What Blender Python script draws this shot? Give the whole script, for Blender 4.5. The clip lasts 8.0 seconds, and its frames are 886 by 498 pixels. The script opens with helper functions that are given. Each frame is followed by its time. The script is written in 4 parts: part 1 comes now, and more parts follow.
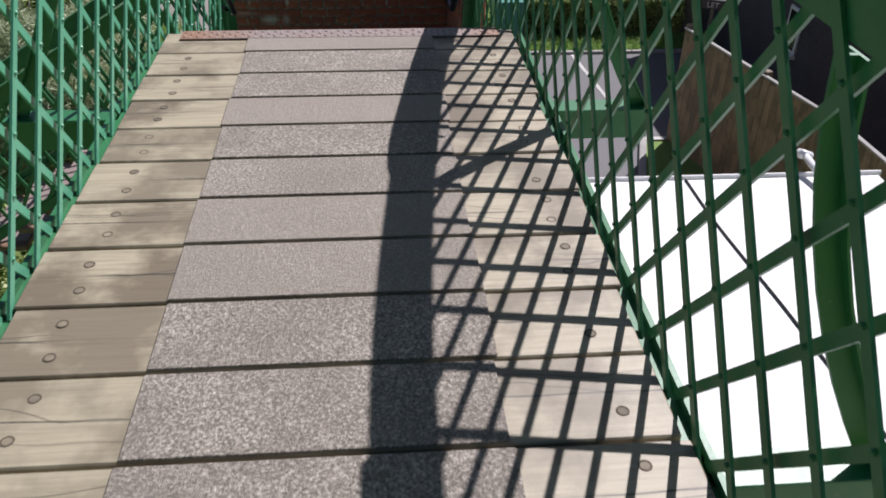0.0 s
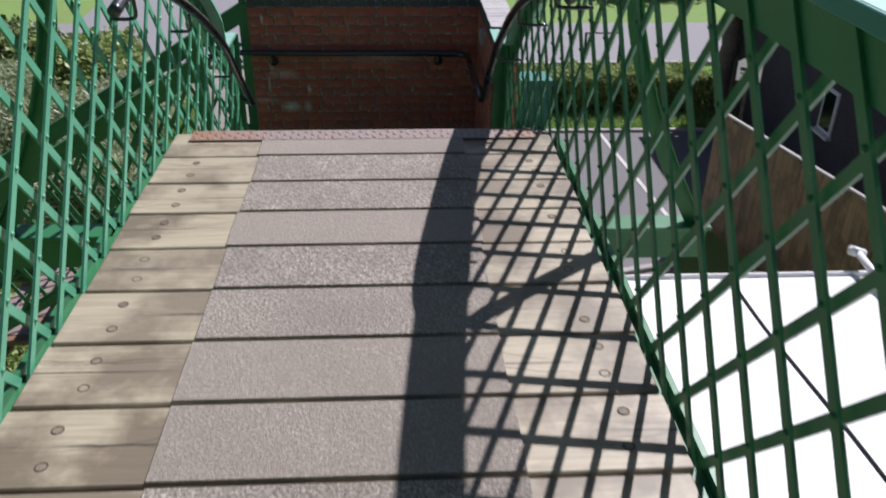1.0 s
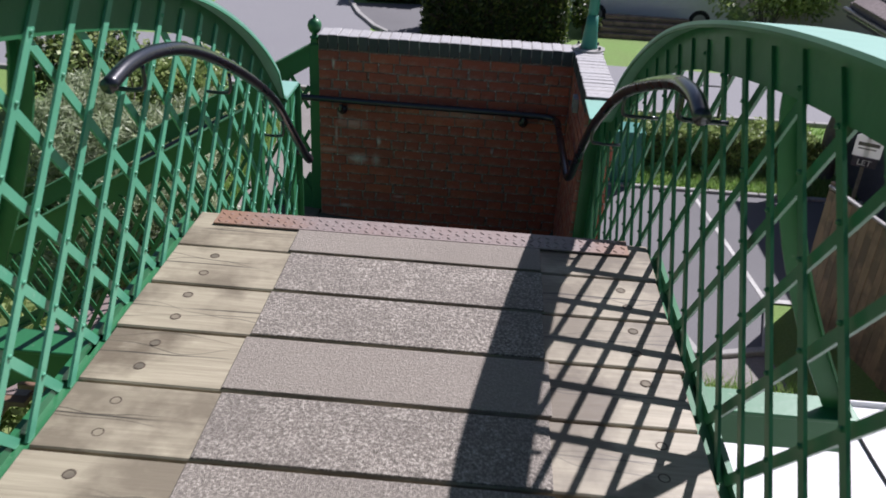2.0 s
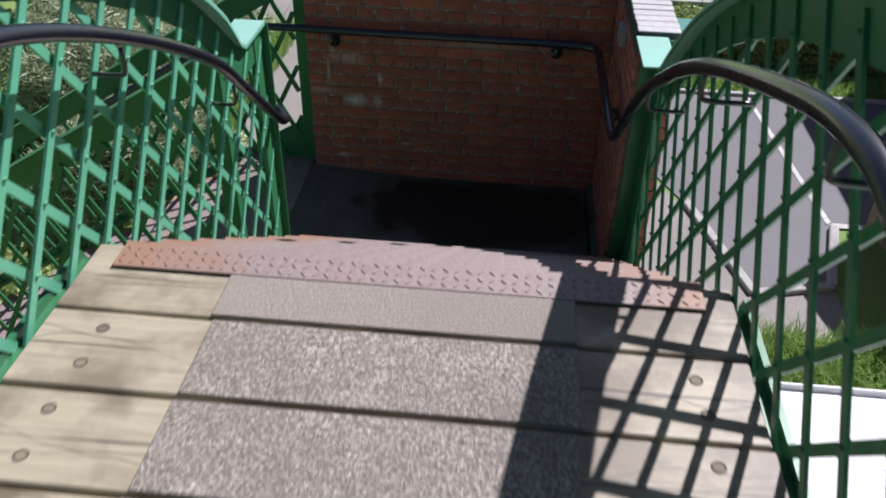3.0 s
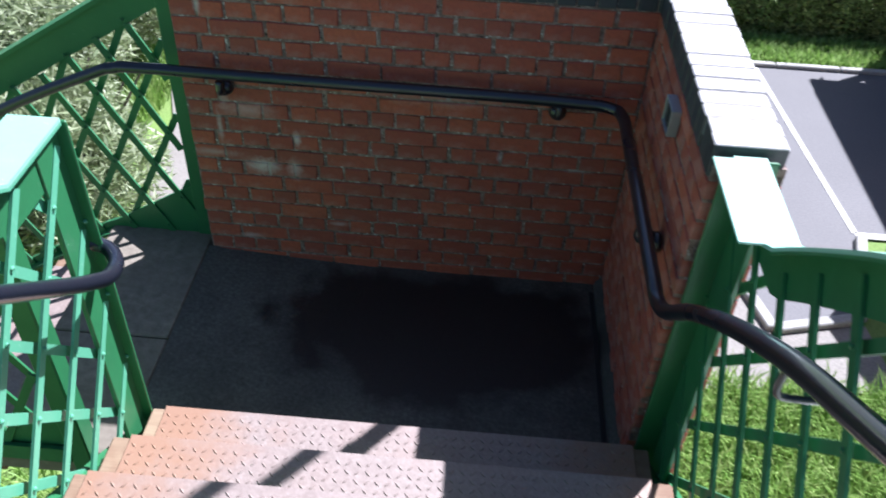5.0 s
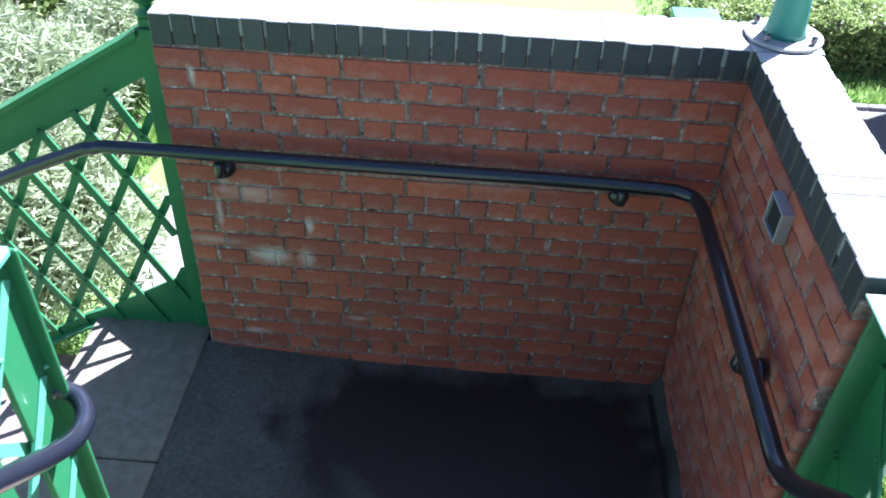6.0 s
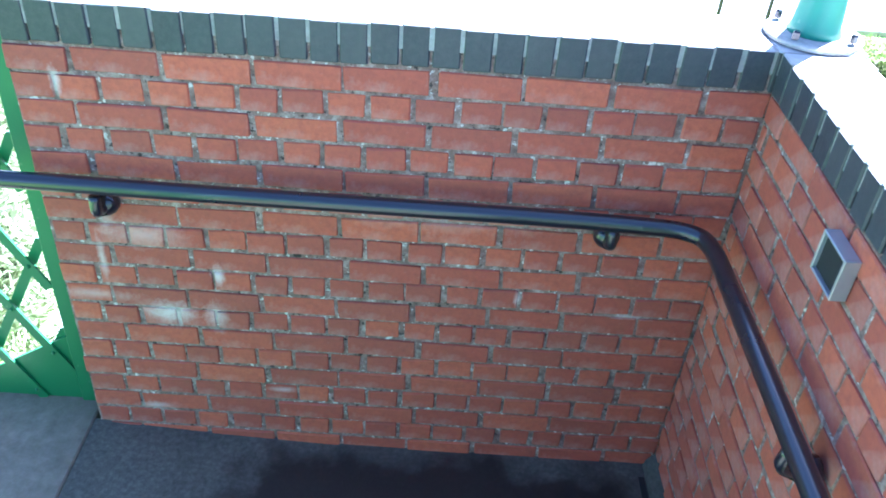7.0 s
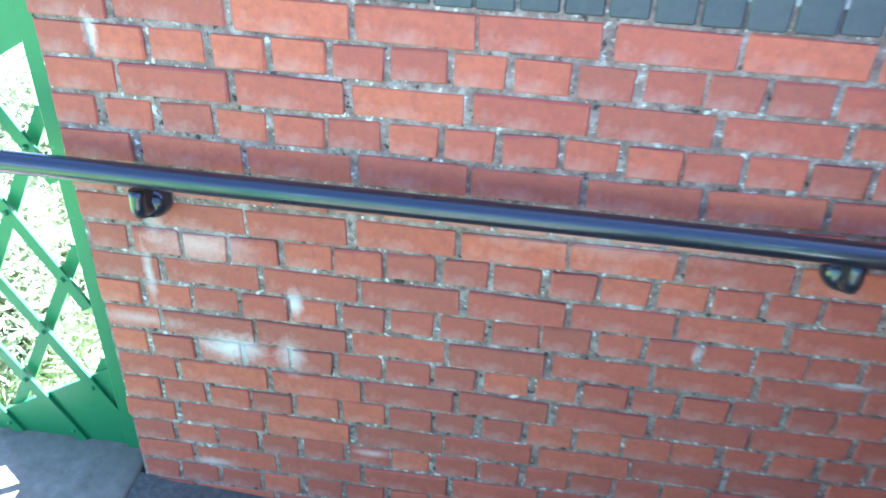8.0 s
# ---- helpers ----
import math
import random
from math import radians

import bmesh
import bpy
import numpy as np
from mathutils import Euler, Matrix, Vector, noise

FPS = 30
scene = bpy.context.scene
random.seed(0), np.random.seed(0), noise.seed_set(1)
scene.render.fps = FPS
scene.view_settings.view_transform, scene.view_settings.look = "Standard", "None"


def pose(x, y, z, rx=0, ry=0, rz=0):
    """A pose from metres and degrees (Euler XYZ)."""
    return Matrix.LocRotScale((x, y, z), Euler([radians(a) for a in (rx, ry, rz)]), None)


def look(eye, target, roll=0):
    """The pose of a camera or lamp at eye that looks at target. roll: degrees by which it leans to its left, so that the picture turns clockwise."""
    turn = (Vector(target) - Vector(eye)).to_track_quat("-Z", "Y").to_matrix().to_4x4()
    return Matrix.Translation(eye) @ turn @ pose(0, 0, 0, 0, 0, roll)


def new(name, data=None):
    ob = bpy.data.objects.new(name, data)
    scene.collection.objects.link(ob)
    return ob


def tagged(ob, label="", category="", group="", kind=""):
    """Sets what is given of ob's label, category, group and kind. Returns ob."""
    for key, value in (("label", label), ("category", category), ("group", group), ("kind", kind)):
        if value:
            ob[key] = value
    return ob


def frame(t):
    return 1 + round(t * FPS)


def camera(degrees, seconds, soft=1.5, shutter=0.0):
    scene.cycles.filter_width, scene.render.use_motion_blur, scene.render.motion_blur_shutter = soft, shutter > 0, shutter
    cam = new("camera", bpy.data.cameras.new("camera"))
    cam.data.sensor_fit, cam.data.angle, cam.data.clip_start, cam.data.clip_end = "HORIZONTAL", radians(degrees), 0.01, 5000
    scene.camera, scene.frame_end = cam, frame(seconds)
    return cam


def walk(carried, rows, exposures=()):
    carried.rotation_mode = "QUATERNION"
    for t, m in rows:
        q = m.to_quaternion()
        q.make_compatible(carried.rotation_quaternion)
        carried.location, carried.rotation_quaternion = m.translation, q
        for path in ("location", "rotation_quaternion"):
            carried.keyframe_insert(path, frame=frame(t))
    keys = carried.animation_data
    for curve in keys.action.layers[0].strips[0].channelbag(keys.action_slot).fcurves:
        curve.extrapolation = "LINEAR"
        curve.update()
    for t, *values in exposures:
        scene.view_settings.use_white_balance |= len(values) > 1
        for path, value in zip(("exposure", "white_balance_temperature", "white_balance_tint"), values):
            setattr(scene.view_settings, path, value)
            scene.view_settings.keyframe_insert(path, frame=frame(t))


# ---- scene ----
cam = camera(55.84, 8.0, soft=1.7, shutter=0.3)
walk(cam, [
    (0, pose(0.149, -7.465, 3.010, 56.03, -0.88, -4.64)),
    (0.5, pose(0.146, -7.229, 2.994, 57.59, -0.95, -5.25)),
    (1, pose(0.150, -6.954, 3.002, 60.50, -0.64, -3.06)),
    (1.5, pose(0.188, -6.584, 3.016, 63.51, -1.87, 1.08)),
    (1.7, pose(0.189, -6.390, 3.026, 63.38, -2.64, 2.60)),
    (2.8, pose(0.273, -5.179, 2.921, 54.72, -1.52, 5.84)),
    (3, pose(0.259, -4.913, 2.916, 54.15, -0.98, 5.71)),
    (3.5, pose(0.168, -4.286, 2.843, 55.05, -1.54, 3.57)),
    (4, pose(0.236, -3.738, 2.752, 53.48, -2.14, 2.07)),
    (4.5, pose(0.212, -3.363, 2.735, 51.22, -3.06, 1.63)),
    (5, pose(0.175, -2.997, 2.703, 48.97, -2.30, 4.20)),
    (5.2, pose(0.152, -2.883, 2.696, 48.98, -1.54, 5.79)),
    (6.3, pose(-0.016, -2.253, 2.464, 51.18, -2.32, 3.10)),
    (6.5, pose(-0.004, -2.155, 2.383, 51.19, -2.66, 2.45)),
    (7, pose(0.011, -1.911, 2.211, 53.67, -3.58, 1.42)),
    (7.5, pose(-0.046, -1.683, 2.020, 54.09, -3.23, 4.04)),
    (8, pose(-0.117, -1.405, 1.827, 55.27, -2.02, 7.74)),
], exposures=[(0, 0.36, 6200, 19), (1.7, 0.40, 6050, 20), (3, 0.58, 6050, 20), (4, 0.95, 5850, 18), (5.2, 1.66, 5650, 18), (6.4, 2.96, 5200, 20), (7, 3.86, 4980, 18), (8, 4.48, 5000, 22)])


# ---- light ----
world = bpy.data.worlds.new("sky")
scene.world = world
world.use_nodes = True
SUN_K, SUN_M = 0.61, 0.745            # metres a shadow runs towards -x and -y per metre of height
SUN_DIR = Vector((SUN_K, SUN_M, 1.0)).normalized()
sky = world.node_tree.nodes.new("ShaderNodeTexSky")
sky.sky_type = "NISHITA"
sky.sun_disc = False
sky.sun_elevation = math.asin(SUN_DIR.z)
sky.sun_rotation = math.atan2(SUN_DIR.x, SUN_DIR.y)
sky.air_density, sky.dust_density, sky.ozone_density = 1.0, 1.2, 1.0
back = world.node_tree.nodes["Background"]
back.inputs["Strength"].default_value = 0.038
world.node_tree.links.new(sky.outputs[0], back.inputs[0])
sun = new("sun", bpy.data.lights.new("sun", "SUN"))
sun.data.energy, sun.data.angle, sun.data.color = 5.0, radians(0.6), (1.0, 0.97, 0.93)
sun.matrix_world = look((0, 0, 30), Vector((0, 0, 30)) - SUN_DIR)


# ---- materials ----
def nodes_of(name):
    m = bpy.data.materials.new(name)
    m.use_nodes = True
    nt = m.node_tree
    return m, nt, nt.nodes["Principled BSDF"]


def noise_at(nt, scale, detail=6.0, rough=0.6, stretch=None, random_shift=False):
    tc = nt.nodes.new("ShaderNodeTexCoord")
    src = tc.outputs["Object"]
    mp = nt.nodes.new("ShaderNodeMapping")
    nt.links.new(src, mp.inputs[0])
    if stretch:
        mp.inputs["Scale"].default_value = stretch
    if random_shift:
        oi = nt.nodes.new("ShaderNodeObjectInfo")
        mul = nt.nodes.new("ShaderNodeVectorMath")
        mul.operation = "SCALE"
        mul.inputs[0].default_value = (37.0, 91.0, 53.0)
        nt.links.new(oi.outputs["Random"], mul.inputs["Scale"])
        nt.links.new(mul.outputs[0], mp.inputs["Location"])
    n = nt.nodes.new("ShaderNodeTexNoise")
    n.inputs["Scale"].default_value, n.inputs["Detail"].default_value = scale, detail
    n.inputs["Roughness"].default_value = rough
    nt.links.new(mp.outputs[0], n.inputs["Vector"])
    return n


def ramp(nt, src, stops):
    r = nt.nodes.new("ShaderNodeValToRGB")
    el = r.color_ramp.elements
    while len(el) < len(stops):
        el.new(0.5)
    for e, (p, c) in zip(el, stops):
        e.position = p
        e.color = (*c, 1) if len(c) == 3 else c
    nt.links.new(src, r.inputs[0])
    return r


def mix(nt, fac, a, b, mode="MIX"):
    m = nt.nodes.new("ShaderNodeMix")
    m.data_type, m.blend_type = "RGBA", mode
    for sock, v in ((m.inputs[0], fac), (m.inputs[6], a), (m.inputs[7], b)):
        if isinstance(v, (int, float)):
            sock.default_value = v
        elif isinstance(v, tuple):
            sock.default_value = (*v, 1)
        else:
            nt.links.new(v, sock)
    return m.outputs[2]


def bump(nt, bsdf, height, strength, distance):
    b = nt.nodes.new("ShaderNodeBump")
    b.inputs["Strength"].default_value, b.inputs["Distance"].default_value = strength, distance
    nt.links.new(height, b.inputs["Height"])
    nt.links.new(b.outputs[0], bsdf.inputs["Normal"])
    return b


def grey(v):
    return (v, v, v)


def mat_paint(name, base, worn, rough=0.42):
    """Old gloss paint: small chips, grime and runs."""
    m, nt, p = nodes_of(name)
    big = noise_at(nt, 2.3, 5, 0.65)
    fine = noise_at(nt, 45, 4, 0.6)
    c1 = mix(nt, ramp(nt, big.outputs[0], [(0.35, grey(0)), (0.75, grey(0.55))]).outputs[0], base, tuple(c * 0.62 for c in base))
    c2 = mix(nt, ramp(nt, fine.outputs[0], [(0.66, grey(0)), (0.72, grey(0.7))]).outputs[0], c1, worn)
    nt.links.new(c2, p.inputs["Base Color"])
    nt.links.new(ramp(nt, big.outputs[0], [(0.2, grey(rough - 0.08)), (0.8, grey(rough + 0.2))]).outputs[0], p.inputs["Roughness"])
    bump(nt, p, fine.outputs[0], 0.25, 0.002)
    return m


def mat_wood(name, a, b, stain, along=(3, 60, 60), rough=0.75, knots=True, checks=False):
    """Weathered boards, grain along x, each board its own shift."""
    m, nt, p = nodes_of(name)
    oi = nt.nodes.new("ShaderNodeObjectInfo")
    grain = noise_at(nt, 1.0, 8, 0.65, along, True)
    blotch = noise_at(nt, 2.6, 5, 0.6, (1, 1, 1), True)
    base = mix(nt, ramp(nt, grain.outputs[0], [(0.3, grey(0)), (0.72, grey(1))]).outputs[0], a, b)
    base = mix(nt, ramp(nt, blotch.outputs[0], [(0.43, grey(0)), (0.58, grey(0.85))]).outputs[0], base, stain)
    base = mix(nt, ramp(nt, oi.outputs["Random"], [(0, grey(0)), (1, grey(0.35))]).outputs[0], base, tuple(c * 0.7 for c in a))
    hgt = grain.outputs[0]
    if knots:
        v = nt.nodes.new("ShaderNodeTexVoronoi")
        v.voronoi_dimensions = "2D"
        v.inputs["Scale"].default_value = 1.0
        src = grain.inputs["Vector"].links[0].from_node
        mp = nt.nodes.new("ShaderNodeMapping")
        mp.inputs["Scale"].default_value = (2.4, 3.4, 1)
        tc = nt.nodes.new("ShaderNodeTexCoord")
        nt.links.new(tc.outputs["Object"], mp.inputs[0])
        nt.links.new(src.inputs["Location"].links[0].from_socket, mp.inputs["Location"])
        nt.links.new(mp.outputs[0], v.inputs["Vector"])
        base = mix(nt, ramp(nt, v.outputs["Distance"], [(0.03, grey(0.6)), (0.052, grey(0.97)), (0.075, grey(0))]).outputs[0], base, (0.07, 0.045, 0.025))
    if checks:   # a drying crack wandering along the middle of each plank, and finer ones beside it
        tc = nt.nodes.new("ShaderNodeTexCoord")
        sep = nt.nodes.new("ShaderNodeSeparateXYZ")
        nt.links.new(tc.outputs["Object"], sep.inputs[0])
        for spread, width, amount, along_x in ((0.07, 0.0027, 0.95, 0.9), (0.42, 0.0018, 0.75, 1.4), (0.6, 0.0016, 0.7, 0.7)):
            wander = noise_at(nt, 1.0, 3, 0.5, (along_x, 0.0, 0.0), True)
            off = nt.nodes.new("ShaderNodeMath")
            off.operation = "MULTIPLY_ADD"
            nt.links.new(wander.outputs[0], off.inputs[0])
            off.inputs[1].default_value = spread
            off.inputs[2].default_value = -0.5 * spread
            far = nt.nodes.new("ShaderNodeMath")
            far.operation = "SUBTRACT"
            nt.links.new(sep.outputs[1], far.inputs[0])
            nt.links.new(off.outputs[0], far.inputs[1])
            ab = nt.nodes.new("ShaderNodeMath")
            ab.operation = "ABSOLUTE"
            nt.links.new(far.outputs[0], ab.inputs[0])
            big = nt.nodes.new("ShaderNodeMath")
            big.operation = "MULTIPLY"
            big.inputs[1].default_value = 100.0
            nt.links.new(ab.outputs[0], big.inputs[0])
            crack = ramp(nt, big.outputs[0], [(width * 60, grey(amount)), (width * 170, grey(0))]).outputs[0]
            gate = ramp(nt, noise_at(nt, 2.2, 3, 0.5, (1, 0.2, 0.2), True).outputs[0], [(0.4, grey(0.1)), (0.55, grey(1))]).outputs[0]
            base = mix(nt, mix(nt, 1.0, crack, gate, "MULTIPLY"), base, (0.035, 0.028, 0.02))
    nt.links.new(base, p.inputs["Base Color"])
    p.inputs["Roughness"].default_value = rough
    bump(nt, p, hgt, 0.5, 0.004)
    return m


def mat_rough(name, cols, scale=30, big=1.5, rough=0.9, depth=0.004, strength=0.6, tint=None, shift=False):
    """Gritty mineral or earthy surface with variation at two scales."""
    m, nt, p = nodes_of(name)
    f = noise_at(nt, scale, 6, 0.7, None, shift)
    g = noise_at(nt, big, 5, 0.6, None, shift)
    c = ramp(nt, f.outputs[0], [(0.3, cols[0]), (0.5, cols[1]), (0.72, cols[2])]).outputs[0]
    c = mix(nt, ramp(nt, g.outputs[0], [(0.38, grey(0)), (0.7, grey(0.6))]).outputs[0], c, tint or tuple(v * 0.6 for v in cols[1]))
    nt.links.new(c, p.inputs["Base Color"])
    p.inputs["Roughness"].default_value = rough
    bump(nt, p, f.outputs[0], strength, depth)
    return m


def lime_runs(nt, c, rough_field):
    """White lime runs and blooms low on the far wall, ragged and soft, over bricks and joints alike."""
    geo = nt.nodes.new("ShaderNodeNewGeometry")
    for cx, cz, w, h, amount in ((-0.76, 0.505, 0.12, 0.075, 0.85), (-0.62, 0.50, 0.055, 0.085, 0.6), (-0.80, 0.79, 0.18, 0.07, 0.4), (-0.98, 0.56, 0.2, 0.03, 0.4),
                                 (-0.60, 0.66, 0.03, 0.06, 0.85), (0.283, 0.645, 0.02, 0.04, 0.8), (-0.86, 0.09, 0.10, 0.025, 0.55), (-0.43, 0.20, 0.07, 0.02, 0.5), (-0.93, 0.70, 0.02, 0.12, 0.6), (0.62, 0.60, 0.10, 0.015, 0.45), (-0.90, 0.86, 0.035, 0.13, 0.4), (-0.95, 1.25, 0.022, 0.07, 0.85), (0.05, 0.93, 0.5, 0.09, 0.28)):
        mp = nt.nodes.new("ShaderNodeMapping")
        mp.inputs["Location"].default_value = (-cx / w, 0, -cz / h)
        mp.inputs["Scale"].default_value = (1 / w, 0.0, 1 / h)
        nt.links.new(geo.outputs["Position"], mp.inputs[0])
        ln = nt.nodes.new("ShaderNodeVectorMath")
        ln.operation = "LENGTH"
        nt.links.new(mp.outputs[0], ln.inputs[0])
        rag = nt.nodes.new("ShaderNodeMath")
        rag.operation = "MULTIPLY_ADD"
        nt.links.new(rough_field, rag.inputs[0])
        rag.inputs[1].default_value = 1.3
        nt.links.new(ln.outputs["Value"], rag.inputs[2])
        half = nt.nodes.new("ShaderNodeMath")
        half.operation = "MULTIPLY"
        half.inputs[1].default_value = 0.5
        nt.links.new(rag.outputs[0], half.inputs[0])
        c = mix(nt, ramp(nt, half.outputs[0], [(0.36, grey(amount)), (0.52, grey(amount * 0.55)), (0.72, grey(0))]).outputs[0], c, (0.66, 0.58, 0.56))
    return c


def mat_brick(name, a, b, dark, rough=0.8, spots=True, gloss=None):
    m, nt, p = nodes_of(name)
    oi = nt.nodes.new("ShaderNodeObjectInfo")
    f = noise_at(nt, 55, 6, 0.7, None, True)
    g = noise_at(nt, 7, 5, 0.65)
    c = ramp(nt, oi.outputs["Random"], [(0.0, a), (0.55, b), (1.0, tuple(0.5 * (x + y) for x, y in zip(a, dark)))]).outputs[0]
    c = mix(nt, ramp(nt, f.outputs[0], [(0.4, grey(0)), (0.75, grey(0.5))]).outputs[0], c, dark)
    if spots:   # lime bloom, and the white runs low on the far wall
        c = lime_runs(nt, c, noise_at(nt, 24, 6, 0.7).outputs[0])
        c = mix(nt, ramp(nt, g.outputs[0], [(0.5, grey(0)), (0.75, grey(0.55))]).outputs[0], c, (0.5, 0.33, 0.30))
    nt.links.new(c, p.inputs["Base Color"])
    p.inputs["Roughness"].default_value = rough
    bump(nt, p, f.outputs[0], 0.5, 0.003)
    return m


def mat_plate():
    """Worn chequer plate: bare, pinkish with thin rust, rustier at the ends."""
    m, nt, p = nodes_of("chequer_plate_steel")
    g = noise_at(nt, 3.0, 6, 0.65, None, True)
    f = noise_at(nt, 70, 5, 0.7)
    tc = nt.nodes.new("ShaderNodeTexCoord")
    sep = nt.nodes.new("ShaderNodeSeparateXYZ")
    nt.links.new(tc.outputs["Object"], sep.inputs[0])
    ab = nt.nodes.new("ShaderNodeMath"); ab.operation = "ABSOLUTE"
    nt.links.new(sep.outputs[0], ab.inputs[0])
    ad = nt.nodes.new("ShaderNodeMath"); ad.operation = "MULTIPLY_ADD"
    nt.links.new(g.outputs[0], ad.inputs[0]); ad.inputs[1].default_value = 0.9
    nt.links.new(ab.outputs[0], ad.inputs[2])
    ad2 = nt.nodes.new("ShaderNodeMath"); ad2.operation = "MULTIPLY"
    nt.links.new(ad.outputs[0], ad2.inputs[0]); ad2.inputs[1].default_value = 0.74
    rust = ramp(nt, ad2.outputs[0], [(0.70, grey(0.0)), (0.94, grey(0.85))])
    c = ramp(nt, f.outputs[0], [(0.3, (0.20, 0.155, 0.138)), (0.6, (0.275, 0.222, 0.202)), (0.8, (0.38, 0.33, 0.308))]).outputs[0]
    c = mix(nt, ramp(nt, g.outputs[0], [(0.45, grey(0)), (0.75, grey(0.4))]).outputs[0], c, (0.27, 0.175, 0.145))
    c = mix(nt, rust.outputs[0], c, (0.27, 0.145, 0.085))
    nt.links.new(c, p.inputs["Base Color"])
    p.inputs["Metallic"].default_value = 0.0
    p.inputs["Roughness"].default_value = 0.55
    bump(nt, p, f.outputs[0], 0.3, 0.002)
    return m


def mat_leaf(name, a, b, c):
    m, nt, p = nodes_of(name)
    gi = nt.nodes.new("ShaderNodeNewGeometry")
    col = ramp(nt, gi.outputs["Random Per Island"], [(0.0, a), (0.5, b), (1.0, c)]).outputs[0]
    nt.links.new(col, p.inputs["Base Color"])
    p.inputs["Roughness"].default_value = 0.5
    tr = nt.nodes.new("ShaderNodeBsdfTranslucent")
    nt.links.new(col, tr.inputs[0])
    mx = nt.nodes.new("ShaderNodeMixShader")
    mx.inputs[0].default_value = 0.35
    nt.links.new(p.outputs[0], mx.inputs[1])
    nt.links.new(tr.outputs[0], mx.inputs[2])
    nt.links.new(mx.outputs[0], nt.nodes["Material Output"].inputs[0])
    return m


def mat_plain(name, col, rough=0.5, metal=0.0, vary=0.25, scale=6):
    m, nt, p = nodes_of(name)
    g = noise_at(nt, scale, 5, 0.6)
    nt.links.new(mix(nt, ramp(nt, g.outputs[0], [(0.3, grey(0)), (0.75, grey(1))]).outputs[0], col, tuple(c * (1 - vary) for c in col)), p.inputs["Base Color"])
    p.inputs["Roughness"].default_value, p.inputs["Metallic"].default_value = rough, metal
    return m


GREEN = mat_paint("green_bridge_paint", (0.030, 0.170, 0.066), (0.10, 0.21, 0.12), 0.36)
# lighter copy of GREEN: sunlight on the left parapet put into the colour
GREEN_SUNLIT = mat_paint("sunlit_green_paint", (0.115, 0.40, 0.245), (0.24, 0.46, 0.33), 0.38)
# paler green: sun glare on the coping tops is put into its colour
GREEN_GLARE = mat_paint("glare_pale_green_paint", (0.28, 0.53, 0.43), (0.44, 0.56, 0.50), 0.34)
TEAL = mat_paint("teal_lamp_paint", (0.035, 0.21, 0.165), (0.13, 0.27, 0.22), 0.4)
BLACKPAINT = mat_paint("black_rail_paint", (0.011, 0.014, 0.023), (0.024, 0.028, 0.036), 0.24)
BLACKPAINT.node_tree.nodes["Principled BSDF"].inputs["Coat Weight"].default_value = 0.7
BLACKPAINT.node_tree.nodes["Principled BSDF"].inputs["Coat Roughness"].default_value = 0.12
DECKWOOD = mat_wood("weathered_deck_wood", (0.455, 0.40, 0.285), (0.25, 0.212, 0.145), (0.12, 0.092, 0.06), rough=0.52, knots=False, checks=True)
PLUGWOOD = mat_wood("plug_wood", (0.26, 0.22, 0.15), (0.17, 0.14, 0.10), (0.10, 0.085, 0.06), (40, 40, 40), knots=False)
TREADWOOD = mat_wood("brown_tread_wood", (0.34, 0.25, 0.16), (0.2, 0.135, 0.085), (0.17, 0.085, 0.05), knots=False)
FENCEWOOD = mat_wood("brown_fence_wood", (0.36, 0.26, 0.17), (0.22, 0.155, 0.1), (0.12, 0.095, 0.068), (60, 60, 3), knots=False)
SLEEPER = mat_wood("weathered_sleeper_wood", (0.42, 0.29, 0.23), (0.28, 0.19, 0.15), (0.12, 0.09, 0.075), knots=False)
GRIT = mat_rough("grey_grit_sheet", [(0.032, 0.028, 0.023), (0.25, 0.218, 0.182), (0.80, 0.72, 0.62)], 110, 3.2, 0.85, 0.007, 1.0, (0.17, 0.147, 0.124), True)
_nt = GRIT.node_tree                              # some sheets are worn smooth
_p = _nt.nodes["Principled BSDF"]
_worn = ramp(_nt, _nt.nodes.new("ShaderNodeObjectInfo").outputs["Random"], [(0.45, grey(0.72)), (0.55, grey(0.08))]).outputs[0]
_nt.links.new(mix(_nt, _worn, _p.inputs["Base Color"].links[0].from_socket, (0.30, 0.260, 0.216)), _p.inputs["Base Color"])
PLATE = mat_plate()
BRICK = mat_brick("red_brick", (0.48, 0.118, 0.062), (0.375, 0.086, 0.053), (0.18, 0.052, 0.047))
BLUEBRICK = mat_brick("blue_engineering_brick", (0.032, 0.036, 0.046), (0.045, 0.05, 0.06), (0.085, 0.085, 0.088), 0.5, False)
BLUETOP = mat_rough("pale_coping_top", [(0.3, 0.295, 0.29), (0.42, 0.41, 0.405), (0.52, 0.51, 0.5)], 45, 5, 0.6, 0.003, 0.5, (0.34, 0.33, 0.33), True)
MORTAR = mat_rough("stained_lime_mortar", [(0.10, 0.065, 0.055), (0.27, 0.18, 0.155), (0.55, 0.47, 0.43)], 34, 5, 0.95, 0.012, 1.0, (0.17, 0.10, 0.085))
COPING_MORTAR = mat_rough("pale_coping_mortar", [(0.22, 0.21, 0.195), (0.33, 0.315, 0.295), (0.47, 0.45, 0.42)], 30, 5, 0.9, 0.008, 0.8)
_p = MORTAR.node_tree.nodes["Principled BSDF"]
_n = noise_at(MORTAR.node_tree, 58, 4, 0.55)      # lost joints and fresh white flecks
_c = mix(MORTAR.node_tree, ramp(MORTAR.node_tree, _n.outputs[0], [(0.33, grey(0.9)), (0.39, grey(0))]).outputs[0], _p.inputs["Base Color"].links[0].from_socket, (0.03, 0.022, 0.02))
